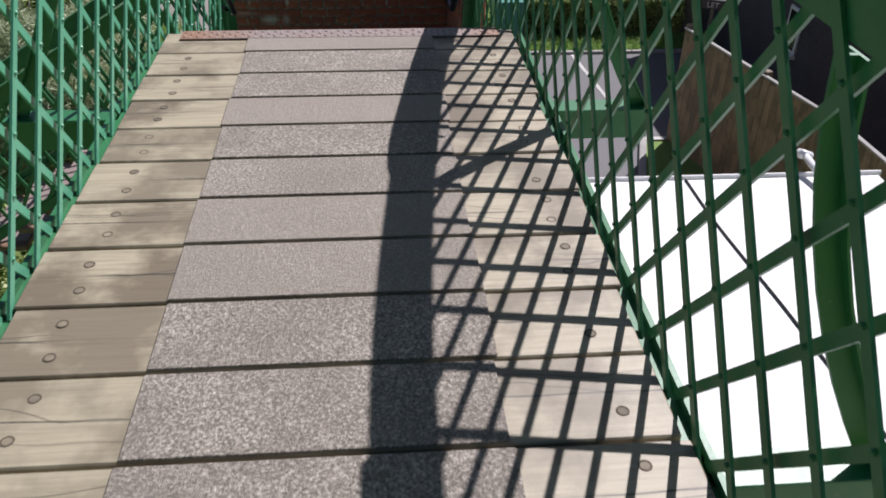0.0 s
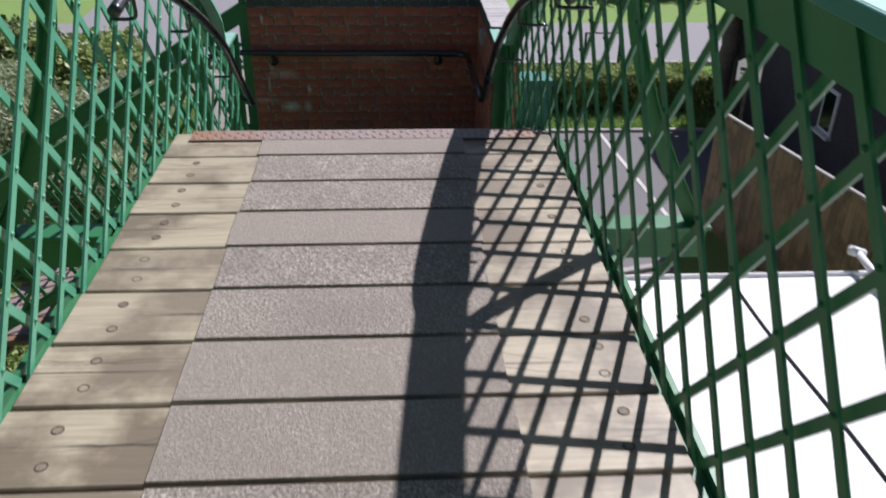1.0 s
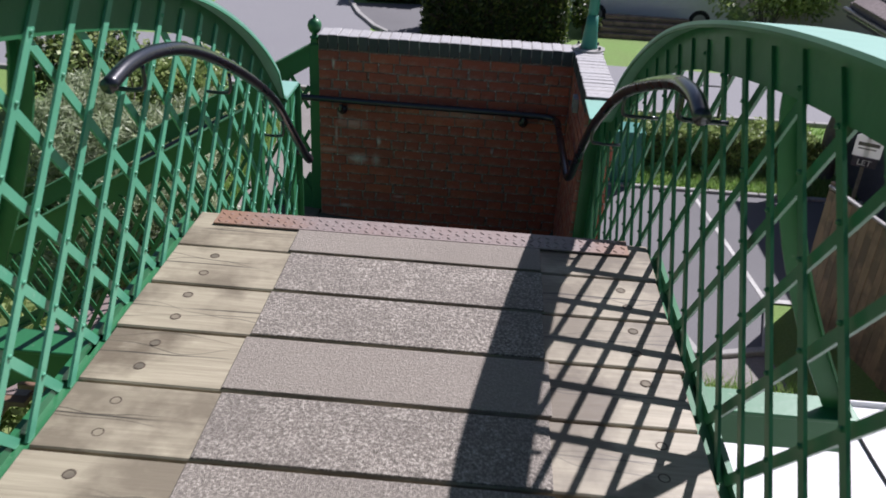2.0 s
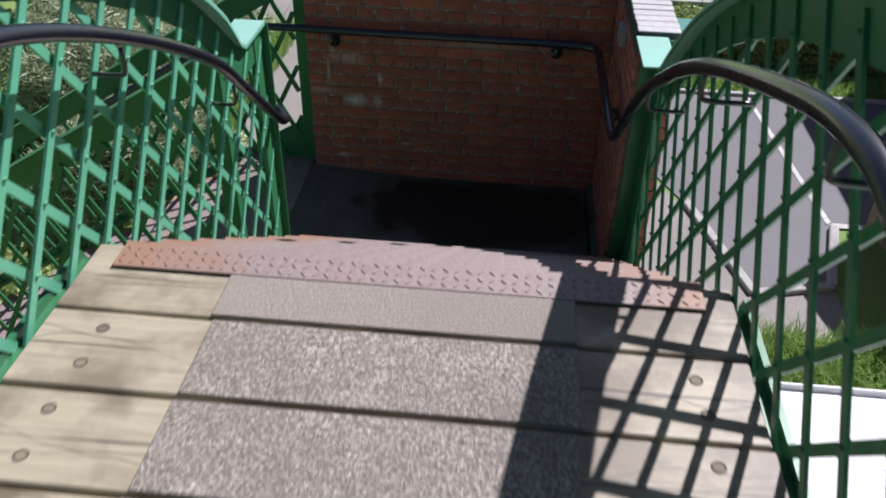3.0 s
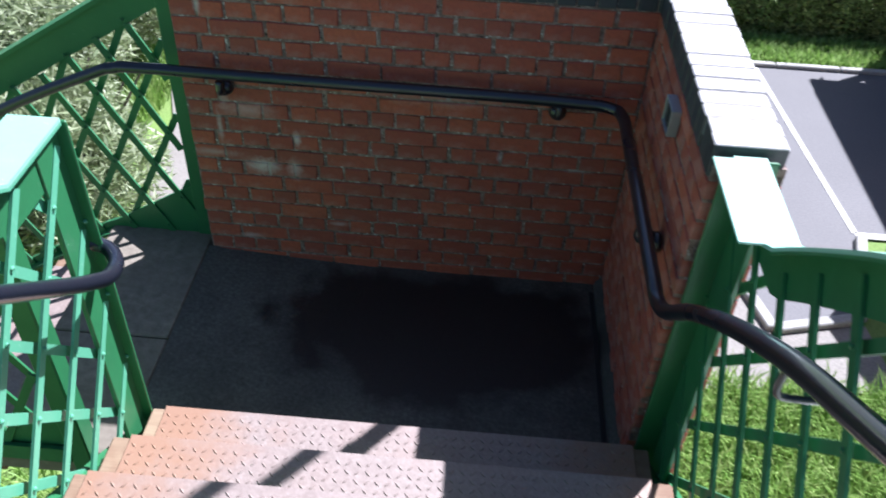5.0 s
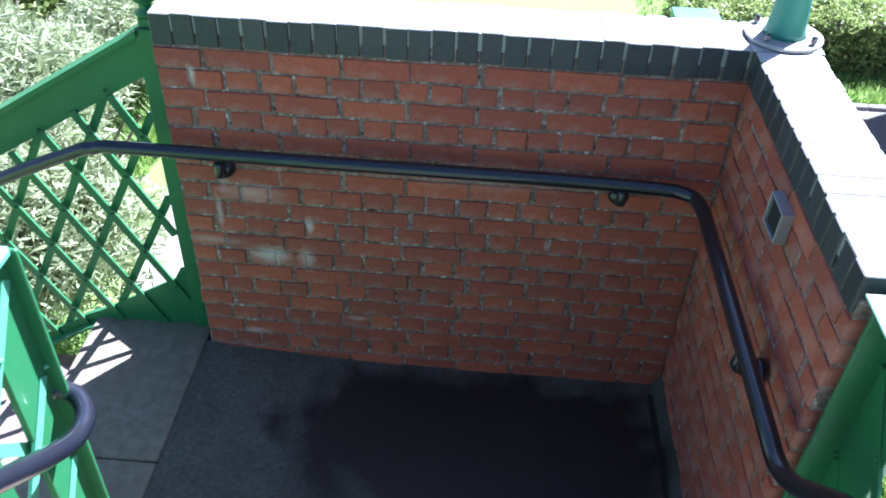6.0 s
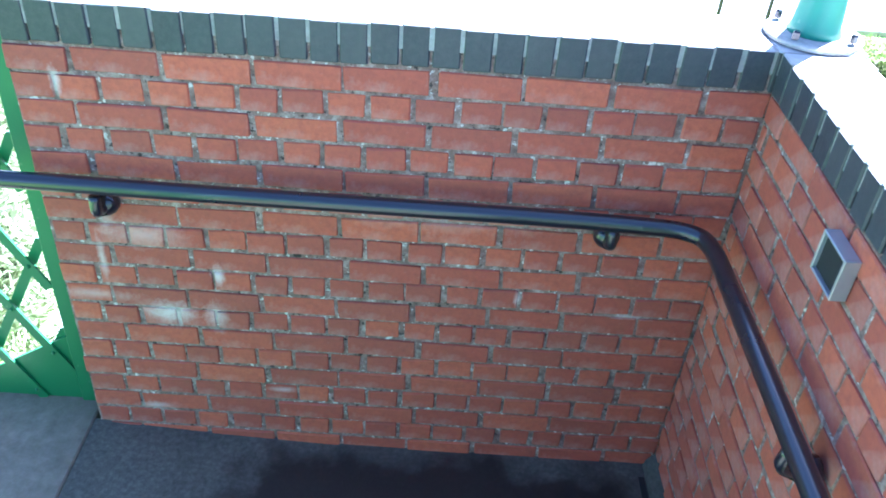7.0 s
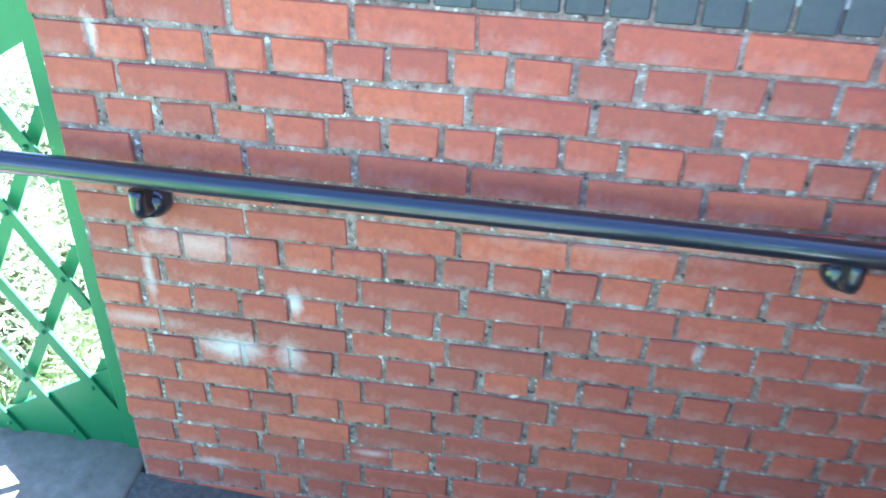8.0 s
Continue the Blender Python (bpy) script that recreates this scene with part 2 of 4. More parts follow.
_c = mix(MORTAR.node_tree, ramp(MORTAR.node_tree, _n.outputs[0], [(0.61, grey(0)), (0.68, grey(0.8))]).outputs[0], _c, (0.72, 0.68, 0.64))
MORTAR.node_tree.links.new(lime_runs(MORTAR.node_tree, _c, noise_at(MORTAR.node_tree, 24, 6, 0.7).outputs[0]), _p.inputs["Base Color"])
STONE = mat_rough("grey_stone_slab", [(0.15, 0.128, 0.10), (0.22, 0.19, 0.152), (0.30, 0.262, 0.215)], 18, 2.2, 0.85, 0.004, 0.5)
ASPHALT_WET = mat_rough("dark_landing_asphalt", [(0.064, 0.063, 0.055), (0.104, 0.10, 0.088), (0.165, 0.157, 0.14)], 60, 1.6, 0.8, 0.004, 0.6, (0.012, 0.012, 0.014))


def wet_patch(m, cx, cy, rx, ry):
    """A dark damp patch with a ragged rim, lying still on the floor."""
    nt = m.node_tree
    p = nt.nodes["Principled BSDF"]
    geo = nt.nodes.new("ShaderNodeNewGeometry")
    mp = nt.nodes.new("ShaderNodeMapping")
    mp.inputs["Location"].default_value = (-cx / rx, -cy / ry, 0)
    mp.inputs["Scale"].default_value = (1 / rx, 1 / ry, 0)
    nt.links.new(geo.outputs["Position"], mp.inputs[0])
    ln = nt.nodes.new("ShaderNodeVectorMath")
    ln.operation = "LENGTH"
    nt.links.new(mp.outputs[0], ln.inputs[0])
    n = noise_at(nt, 3.4, 6, 0.6)
    ad = nt.nodes.new("ShaderNodeMath")
    ad.operation = "MULTIPLY_ADD"
    nt.links.new(n.outputs[0], ad.inputs[0])
    ad.inputs[1].default_value = 1.5
    nt.links.new(ln.outputs["Value"], ad.inputs[2])
    sc = nt.nodes.new("ShaderNodeMath")
    sc.operation = "MULTIPLY"
    nt.links.new(ad.outputs[0], sc.inputs[0])
    sc.inputs[1].default_value = 0.5
    wet = ramp(nt, sc.outputs[0], [(0.77, grey(0.9)), (0.89, grey(0))]).outputs[0]
    dry = p.inputs["Base Color"].links[0].from_socket
    nt.links.new(mix(nt, wet, dry, (0.012, 0.012, 0.014)), p.inputs["Base Color"])
    nt.links.new(mix(nt, wet, (0.8, 0.8, 0.8), (0.38, 0.38, 0.38)), p.inputs["Roughness"])


wet_patch(ASPHALT_WET, 0.12, -0.40, 0.85, 0.45)
ASPHALT = mat_rough("grey_asphalt", [(0.11, 0.107, 0.11), (0.15, 0.147, 0.15), (0.2, 0.195, 0.198)], 50, 0.35, 0.85, 0.004, 0.5, (0.115, 0.112, 0.115))
ROADMAT = mat_rough("pale_road_asphalt", [(0.17, 0.17, 0.178), (0.22, 0.218, 0.226), (0.28, 0.276, 0.285)], 40, 0.3, 0.85, 0.004, 0.4, (0.21, 0.205, 0.215))
CONCRETE = mat_rough("kerb_concrete", [(0.28, 0.27, 0.25), (0.37, 0.36, 0.34), (0.46, 0.45, 0.42)], 35, 2, 0.9, 0.003, 0.5)
PAVING = mat_rough("pale_paving_concrete", [(0.17, 0.155, 0.14), (0.24, 0.222, 0.2), (0.31, 0.29, 0.265)], 40, 1.3, 0.9, 0.004, 0.5, (0.19, 0.172, 0.152))
SOIL = mat_rough("bare_soil", [(0.06, 0.045, 0.03), (0.11, 0.085, 0.06), (0.17, 0.14, 0.1)], 14, 1.2, 0.95, 0.02, 0.8)
GRASSBASE = mat_rough("grass_sward", [(0.09, 0.18, 0.035), (0.16, 0.28, 0.06), (0.24, 0.35, 0.10)], 30, 0.7, 0.95, 0.02, 0.8, (0.17, 0.21, 0.07))
LEAF = mat_leaf("hedge_leaf", (0.13, 0.19, 0.055), (0.29, 0.38, 0.125), (0.45, 0.52, 0.21))
LEAF_DARK = mat_leaf("dark_hedge_leaf", (0.02, 0.045, 0.012), (0.05, 0.09, 0.02), (0.16, 0.19, 0.035))
LEAF_PALE = mat_leaf("pale_shrub_leaf", (0.13, 0.18, 0.08), (0.30, 0.36, 0.19), (0.50, 0.55, 0.37))
GRASS = mat_leaf("grass_blade", (0.13, 0.25, 0.04), (0.23, 0.39, 0.08), (0.40, 0.52, 0.18))
WHITEPAINT = mat_rough("road_line_paint", [(0.34, 0.33, 0.31), (0.5, 0.49, 0.46), (0.64, 0.63, 0.6)], 30, 3, 0.8, 0.002, 0.3)
ROOFWHITE = mat_rough("white_roof_felt", [(0.72, 0.72, 0.71), (0.8, 0.8, 0.79), (0.84, 0.84, 0.83)], 20, 1.0, 0.7, 0.002, 0.3, (0.66, 0.66, 0.65))
RENDER_DARK = mat_rough("dark_house_render", [(0.05, 0.045, 0.06), (0.075, 0.068, 0.085), (0.1, 0.09, 0.11)], 25, 1.2, 0.9, 0.003, 0.5)
ROOFTILE = mat_rough("brown_roof_tile", [(0.16, 0.125, 0.12), (0.24, 0.195, 0.185), (0.32, 0.265, 0.255)], 20, 1.5, 0.85, 0.004, 0.5)
CARWHITE = mat_plain("white_vehicle_paint", (0.75, 0.76, 0.78), 0.25, 0, 0.06)
# real rubber, and black fill for gaps and insides that lie in shade
RUBBER = mat_plain("black_rubber_and_shade_fill", (0.02, 0.02, 0.02), 0.8)
DARKGLASS = mat_plain("dark_glazing", (0.015, 0.018, 0.022), 0.08)
STEELGREY = mat_plain("galvanised_box", (0.42, 0.43, 0.44), 0.42, 0.5)
BARK = mat_rough("tree_bark", [(0.10, 0.085, 0.075), (0.17, 0.15, 0.13), (0.26, 0.23, 0.2)], 25, 3, 0.95, 0.02, 1.0)
SIGNWHITE = mat_plain("white_sign_board", (0.75, 0.75, 0.74), 0.5, 0, 0.05)
SIGNSHEET = mat_leaf("white_plastic_sheet", (0.8, 0.8, 0.79), (0.82, 0.82, 0.81), (0.8, 0.8, 0.8))
CREAM = mat_plain("cream_wall_render", (0.55, 0.5, 0.4), 0.8, 0, 0.15, 2)


# ---- mesh helpers ----
def mesh_from(bm, name, mats, smooth=False):
    me = bpy.data.meshes.new(name)
    bm.to_mesh(me)
    bm.free()
    for m in (mats if isinstance(mats, (list, tuple)) else [mats]):
        me.materials.append(m)
    if smooth:
        me.polygons.foreach_set("use_smooth", [True] * len(me.polygons))
    return me


def part(name, bm, material, parent, label="", smooth=False):
    ob = new(name, mesh_from(bm, name, material, smooth))
    ob.parent = parent
    if label:
        tagged(ob, label)
    return ob


def thing(name, label, category, at=(0, 0, 0), kind="", group=""):
    ob = new(name)
    ob.empty_display_size = 0.1
    ob.location = at
    return tagged(ob, label, category, group, kind)


def solid(name, bm, material, label, category, kind="", smooth=False, group=""):
    return tagged(new(name, mesh_from(bm, name, material, smooth)), label, category, group, kind)


def add_box(bm, x0, x1, y0, y1, z0, z1, bevel=0.0, m=None):
    """An axis box, by its sides, with chamfered edges if asked for."""
    r = bmesh.ops.create_cube(bm, size=1.0)
    vs = r["verts"]
    for v in vs:
        v.co = Vector(((x0 + x1) / 2 + v.co.x * (x1 - x0), (y0 + y1) / 2 + v.co.y * (y1 - y0), (z0 + z1) / 2 + v.co.z * (z1 - z0)))
    if bevel:
        es = {e for v in vs for e in v.link_edges}
        out = bmesh.ops.bevel(bm, geom=list(es), offset=bevel, segments=1, affect="EDGES", profile=0.5)
        vs = list({v for f in out["faces"] for v in f.verts} | {v for v in vs if v.is_valid})
    if m is not None:
        bmesh.ops.transform(bm, matrix=m, verts=[v for v in vs if v.is_valid])
    return vs


def box(x0, x1, y0, y1, z0, z1, bevel=0.0, m=None):
    bm = bmesh.new()
    add_box(bm, x0, x1, y0, y1, z0, z1, bevel, m)
    return bm


def add_prism(bm, pts, axis, a, b):
    """Extrude a flat outline (pairs in the other two axes, in order) from a to b along axis."""
    def co(p, t):
        return {"x": (t, p[0], p[1]), "y": (p[0], t, p[1]), "z": (p[0], p[1], t)}[axis]
    v0 = [bm.verts.new(co(p, a)) for p in pts]
    v1 = [bm.verts.new(co(p, b)) for p in pts]
    bm.faces.new(v0)
    bm.faces.new(v1[::-1])
    n = len(pts)
    for i in range(n):
        bm.faces.new((v0[i], v1[i], v1[(i + 1) % n], v0[(i + 1) % n]))
    bmesh.ops.recalc_face_normals(bm, faces=bm.faces[:])


def prism(pts, axis, a, b):
    bm = bmesh.new()
    add_prism(bm, pts, axis, a, b)
    return bm


def add_tube(bm, pts, r, sides=12, cap=True):
    """A round bar along a line of points; r is one radius or one for each point."""
    pts = [Vector(p) for p in pts]
    rs = r if isinstance(r, (list, tuple)) else [r] * len(pts)
    rings = []
    side = None
    for i, p in enumerate(pts):
        d = (pts[min(i + 1, len(pts) - 1)] - pts[max(i - 1, 0)]).normalized()
        if side is None:
            side = d.orthogonal().normalized()
        side = (side - d * side.dot(d)).normalized()
        up = d.cross(side)
        rings.append([bm.verts.new(p + (side * math.cos(a) + up * math.sin(a)) * rs[i]) for a in (2 * math.pi * k / sides for k in range(sides))])
    for a, b in zip(rings, rings[1:]):
        for k in range(sides):
            bm.faces.new((a[k], a[(k + 1) % sides], b[(k + 1) % sides], b[k]))
    if cap:
        bm.faces.new(rings[0][::-1])
        bm.faces.new(rings[-1])


def tube(pts, r, sides=12):
    bm = bmesh.new()
    add_tube(bm, pts, r, sides)
    return bm


def add_lathe(bm, x, y, prof, sides=20):
    """Turned shape round a vertical axis; prof is pairs of radius and height."""
    rings = [[bm.verts.new((x + r * math.cos(2 * math.pi * k / sides), y + r * math.sin(2 * math.pi * k / sides), z)) for k in range(sides)] for r, z in prof]
    for a, b in zip(rings, rings[1:]):
        for k in range(sides):
            bm.faces.new((a[k], a[(k + 1) % sides], b[(k + 1) % sides], b[k]))
    bm.faces.new(rings[0][::-1])
    bm.faces.new(rings[-1])


def lathe(x, y, prof, sides=20):
    bm = bmesh.new()
    add_lathe(bm, x, y, prof, sides)
    return bm


def smooth_path(pts, per=6):
    """Catmull-Rom through the points."""
    p = [Vector(q) for q in pts]
    p = [p[0] * 2 - p[1]] + p + [p[-1] * 2 - p[-2]]
    out = []
    for i in range(1, len(p) - 2):
        for k in range(per):
            t = k / per
            a, b, c, d = p[i - 1:i + 3]
            out.append(0.5 * ((2 * b) + (c - a) * t + (2 * a - 5 * b + 4 * c - d) * t * t + (3 * b - a - 3 * c + d) * t ** 3))
    out.append(p[-2])
    return out


# ---- plan: the landing floor is z = 0, the far brick wall's face is y = 0 ----
GROUND = -2.9
RISER, GOING, STEPS = 0.1784, 0.262, 8
DECK = RISER * STEPS
Y_LAST = -1.112                                  # nosing of the lowest tread
Y_DECK = Y_LAST - GOING * (STEPS - 1)            # nosing of the deck
XL, XR = -0.893, 0.865                           # walking edges of the stair
WALL_L, WALL_R = -1.06, 0.828                    # the brick wall's left end, and the inner face of the side wall
WALL_TOP = 1.35
COPING = 1.4625
SIDE_END = -1.062                                # where the side wall stops
DECK_BACK = -10.2


TOP_Y = [-13.0, -12.0, -6.0, -5.1, -4.67, -4.02, -3.3, -2.8, -2.35, -1.97, -1.69, -1.46, -1.25]
TOP_Z = [2.695, 2.695, 2.695, 2.69, 2.668, 2.58, 2.43, 2.28, 2.083, 1.864, 1.647, 1.445, 1.22]


def top_of(y):
    """Height of the parapet's coping along the bridge."""
    if y > -1.47:
        return 1.448
    k = max(1, min(len(TOP_Y) - 3, int(np.searchsorted(TOP_Y, y)) - 1))
    (a, b, c, d), (p, q, r, s) = TOP_Y[k - 1:k + 3], TOP_Z[k - 1:k + 3]
    t = (y - b) / (c - b)
    m0, m1 = (r - p) / (c - a) * (c - b), (s - q) / (d - b) * (c - b)
    return max(1.448, (2 * t ** 3 - 3 * t * t + 1) * q + (t ** 3 - 2 * t * t + t) * m0 + (3 * t * t - 2 * t ** 3) * r + (t ** 3 - t * t) * m1)


def nose_line(y):
    return DECK if y < Y_DECK else DECK - (y - Y_DECK) * RISER / GOING


def foot_of(y):
    """Height of the parapet's bottom edge."""
    return DECK - 0.03 if y < Y_DECK - 0.05 else max(nose_line(y) - 0.13, -0.12)


# ---- ground and surroundings ----
def sheet(pts, z, thick=0.04):
    return prism(pts, "z", z - thick, z)


ground = solid("ground", sheet([(-400, -400), (400, -400), (400, 400), (-400, 400)], GROUND, 0.3), GRASSBASE,
               "rough green grass round the footbridge", "ground", "structure")
solid("car_park", sheet([(1.6, 7.83), (15, 7.83), (15, 4.2), (4.35, 4.2), (3.95, 2.9), (3.1, 2.65), (2.55, 4.5), (1.6, 6.6)], GROUND + 0.02), ASPHALT,
      "grey asphalt car park with white lines", "car park", "structure")
solid("pavement", sheet([(0.9, 1.7), (3.0, 1.92), (4.05, 1.95), (3.98, 2.78), (3.06, 2.56), (2.45, 4.5), (1.55, 6.6), (0.9, 7.6)], GROUND + 0.03), PAVING,
      "pale concrete pavement beside the bridge", "pavement", "structure")
solid("footpath", sheet([(-3.2, 3.3), (-1.9, 3.3), (-2.1, 6.5), (-2.7, 11.85), (-5.3, 11.85), (-4.75, 9.2), (-4.2, 7.4), (-3.45, 5.3)], GROUND + 0.025), PAVING,
      "pale concrete footpath below the stair", "path", "structure")
solid("road", sheet([(-60, 12.0), (90, 12.6), (90, 16.3), (-3.2, 15.9), (-3.3, 18.3), (-4.5, 21.7), (-6, 40), (-9, 90), (-16, 90), (-10.5, 40), (-8.6, 22), (-8.4, 16), (-60, 15.6)], GROUND + 0.02), ROADMAT,
      "pale grey asphalt road with a side turning", "road", "structure")
for nm, pts in (("bay_line", [(3.95, 7.8), (4.02, 7.8), (4.34, 4.2), (4.27, 4.2)]),
                ("bay_line", [(4.3, 4.12), (9.0, 4.12), (9.0, 4.22), (4.3, 4.22)]),
                ("bay_line", [(6.3, 7.8), (6.37, 7.8), (6.57, 4.2), (6.5, 4.2)])):
    solid(nm, sheet(pts, GROUND + 0.026, 0.01), WHITEPAINT, "worn white painted parking line on asphalt", "road marking", "structure")


def kerb(pts, w, h, label):
    bm = bmesh.new()
    for (x0, y0), (x1, y1) in zip(pts, pts[1:]):
        d = Vector((x1 - x0, y1 - y0, 0))
        n = max(1, round(d.length / 0.9))
        for k in range(n):
            a = Vector((x0, y0, 0)) + d * (k / n)
            m = Matrix.Translation((a.x, a.y, GROUND)) @ Matrix.Rotation(math.atan2(d.y, d.x), 4, "Z")
            add_box(bm, 0.006, d.length / n - 0.006, -w / 2, w / 2, -0.1, h, 0.012, m)
    return solid("kerb", bm, CONCRETE, label, "kerb", "structure")


solid("pavement", sheet([(-2.25, 17.15), (-3.15, 18.35), (-3.85, 19.85), (-4.3, 21.3), (-2.1, 21.75), (-1.6, 21.75), (-1.6, 16.4)], GROUND + 0.035), ASPHALT,
      "grey asphalt pavement inside the road corner", "pavement", "structure")
kerb([(2.55, 4.5), (3.07, 2.62), (3.97, 2.86), (4.33, 4.1)], 0.11, 0.09, "pale concrete edging kerb of the car park")
kerb([(1.6, 7.88), (15, 7.88)], 0.10, 0.07, "concrete edging kerb along the grass verge")
kerb([(-2.3, 17.1), (-3.2, 18.3), (-3.9, 19.8), (-4.5, 21.7), (-5.0, 28)], 0.14, 0.1, "pale kerb curving round the road corner")
kerb([(-60, 11.93), (30, 12.2)], 0.13, 0.09, "kerb between the verge and the road")


def leaf_cloud(rng, count, place, size, flat=0.35):
    """Many small leaf blades as real geometry: place(rng) gives a point and its outward way."""
    vs, fs = [], []
    for _ in range(count):
        p, n = place(rng)
        s = size * rng.uniform(0.6, 1.3)
        a = Vector((rng.gauss(0, 1), rng.gauss(0, 1), rng.gauss(0, 0.6))) + n * 0.6
        a.normalize()
        b = a.orthogonal().normalized()
        b.rotate(Matrix.Rotation(rng.uniform(0, 6.28), 3, a))
        i = len(vs)
        vs += [p - a * s * 0.5, p + b * s * flat, p + a * s * 0.6, p - b * s * flat]
        fs.append((i, i + 1, i + 2, i + 3))
    return vs, fs


def foliage(name, vs, fs, mat):
    me = bpy.data.meshes.new(name)
    me.from_pydata(vs, [], fs)
    me.materials.append(mat)
    return new(name, me)


def hedge(x0, x1, y0, y1, h, mat, label, count, size, seed):
    rng = random.Random(seed)
    t = thing("hedge", label, "hedge", ((x0 + x1) / 2, (y0 + y1) / 2, GROUND), "", "clipped hedges")
    bm = box(x0 - (x0 + x1) / 2 + 0.12, (x1 - x0) / 2 - 0.12, (y0 - y1) / 2 + 0.12, (y1 - y0) / 2 - 0.12, 0, h - 0.12, 0.1)
    part("hedge_core", bm, SOIL, t)

    def place(r):
        u, v, w = r.random(), r.random(), r.random()
        bulge = 0.05 * math.sin(u * 40 + seed) + r.gauss(0, 0.035)
        X, Y = (u - 0.5) * (x1 - x0), (v - 0.5) * (y1 - y0)
        k = r.random()
        if k < 0.42:
            return Vector((X, Y, h + bulge)), Vector((0, 0, 1))
        if k < 0.8:
            return Vector((X, -(y1 - y0) / 2 - bulge, h * w)), Vector((0, -1, 0.2))
        if k < 0.88:
            return Vector((X, (y1 - y0) / 2 + bulge, h * w)), Vector((0, 1, 0.2))
        s = -1 if r.random() < 0.6 else 1
        return Vector((s * ((x1 - x0) / 2 + bulge), Y, h * w)), Vector((s, 0, 0.2))
    ob = foliage("hedge_leaves", *leaf_cloud(rng, count, place, size), mat)
    ob.parent = t
    tagged(ob, "dense clipped leaves", kind="stuff")
    return t


hedge(2.7, 6.45, 8.95, 9.85, 0.72, LEAF, "clipped green hedge behind the grass verge", 24000, 0.06, 3)
hedge(-4.0, -1.95, 21.9, 23.0, 1.3, LEAF_DARK, "dark clipped hedge round the corner lawn", 7000, 0.12, 6)
hedge(-1.7, 2.25, 17.3, 19.0, 1.75, LEAF_DARK, "tall dark clipped hedge at the road corner", 15000, 0.11, 5)


def bush(cx, cy, rx, ry, h, mat, label, count, size, seed, flat=0.35):
    rng = random.Random(seed)
    t = thing("shrub", label, "shrub", (cx, cy, GROUND), "", "shrubs round the bridge")
    bm = bmesh.new()
    for k in range(9):
        a = rng.uniform(0, 6.28)
        r = rng.uniform(0.2, 0.75)
        add_tube(bm, [(0, 0, 0), (rx * r * 0.5 * math.cos(a), ry * r * 0.5 * math.sin(a), h * 0.45), (rx * r * math.cos(a), ry * r * math.sin(a), h * rng.uniform(0.6, 0.85))], [0.04, 0.025, 0.01], 6)
    part("stems", bm, BARK, t)
    lobes = [(rng.uniform(-0.6, 0.6) * rx, rng.uniform(-0.6, 0.6) * ry, h * rng.uniform(0.35, 0.75), rng.uniform(0.3, 0.55)) for _ in range(16)]

    def place(r):
        lx, ly, lz, lr = r.choice(lobes)
        d = Vector((r.gauss(0, 1), r.gauss(0, 1), r.gauss(0.2, 0.8))).normalized()
        k = lr * r.uniform(0.55, 1.05)
        return Vector((lx + d.x * rx * k, ly + d.y * ry * k, max(0.02, lz + d.z * h * 0.5 * k))), d
    ob = foliage("leaves", *leaf_cloud(rng, count, place, size, flat), mat)
    ob.parent = t
    tagged(ob, "loose narrow leaves", kind="stuff")
    return t


bush(-3.85, 3.3, 1.35, 1.6, 2.1, LEAF_PALE, "loose pale green shrub below the stair", 46000, 0.15, 11, 0.085)
bush(-5.2, 5.4, 1.8, 1.7, 2.1, LEAF_PALE, "spreading pale green shrub in the garden", 34000, 0.15, 12, 0.09)
bush(-4.75, 7.3, 1.05, 1.5, 1.2, LEAF_PALE, "low pale green shrub beside the footpath", 26000, 0.14, 18, 0.09)
bush(-6.3, 8.6, 1.9, 1.8, 1.9, LEAF, "rounded green shrub on the bank", 9000, 0.12, 13)
bush(-4.2, 0.4, 1.4, 1.2, 1.3, LEAF, "low dark green shrub beside the bridge", 8000, 0.09, 14)
bush(-7.5, 9.5, 1.6, 1.6, 1.7, LEAF_DARK, "dark green shrub at the lawn's edge", 7000, 0.12, 15)
bush(2.95, 19.3, 0.45, 0.45, 1.1, LEAF_DARK, "small dark green shrub before the parked van", 3000, 0.1, 16)
bush(8.6, 20.5, 2.2, 1.6, 2.6, LEAF, "large green shrub beyond the road", 7000, 0.14, 17)


def grass_tufts(x0, x1, y0, y1, count, length, seed, label):
    rng = random.Random(seed)
    vs, fs = [], []
    for _ in range(count):
        x, y = rng.uniform(x0, x1), rng.uniform(y0, y1)
        a = rng.uniform(0, 6.28)
        L = length * rng.uniform(0.5, 1.3)
        d = Vector((math.cos(a), math.sin(a), 0))
        s = Vector((-d.y, d.x, 0)) * 0.008
        b = Vector((x, y, GROUND))
        i = len(vs)
        vs += [b - s, b + s, b + d * L * 0.25 + Vector((0, 0, L * 0.6)) + s * 0.7, b + d * L * 0.25 + Vector((0, 0, L * 0.6)) - s * 0.7, b + d * L * 0.6 + Vector((0, 0, L * 0.9))]
        fs += [(i, i + 1, i + 2, i + 3), (i + 3, i + 2, i + 4)]
    return tagged(foliage("grass", vs, fs, GRASS), label, "grass", kind="stuff")


grass_tufts(1.1, 4.3, -2.2, 1.95, 18000, 0.28, 21, "long bright green grass beside the brick pier")
grass_tufts(2.4, 12.0, 7.95, 8.75, 9000, 0.14, 22, "short green verge grass before the hedge")
grass_tufts(2.4, 16.0, 9.7, 11.9, 10000, 0.12, 23, "sunny green verge grass beside the road")
grass_tufts(-8.0, -3.7, 4.3, 9.5, 16000, 0.45, 25, "long rough grass beside the footpath")
grass_tufts(-8.0, -1.2, -1.0, 2.6, 9000, 0.25, 24, "rough grass on the bank under the stair")


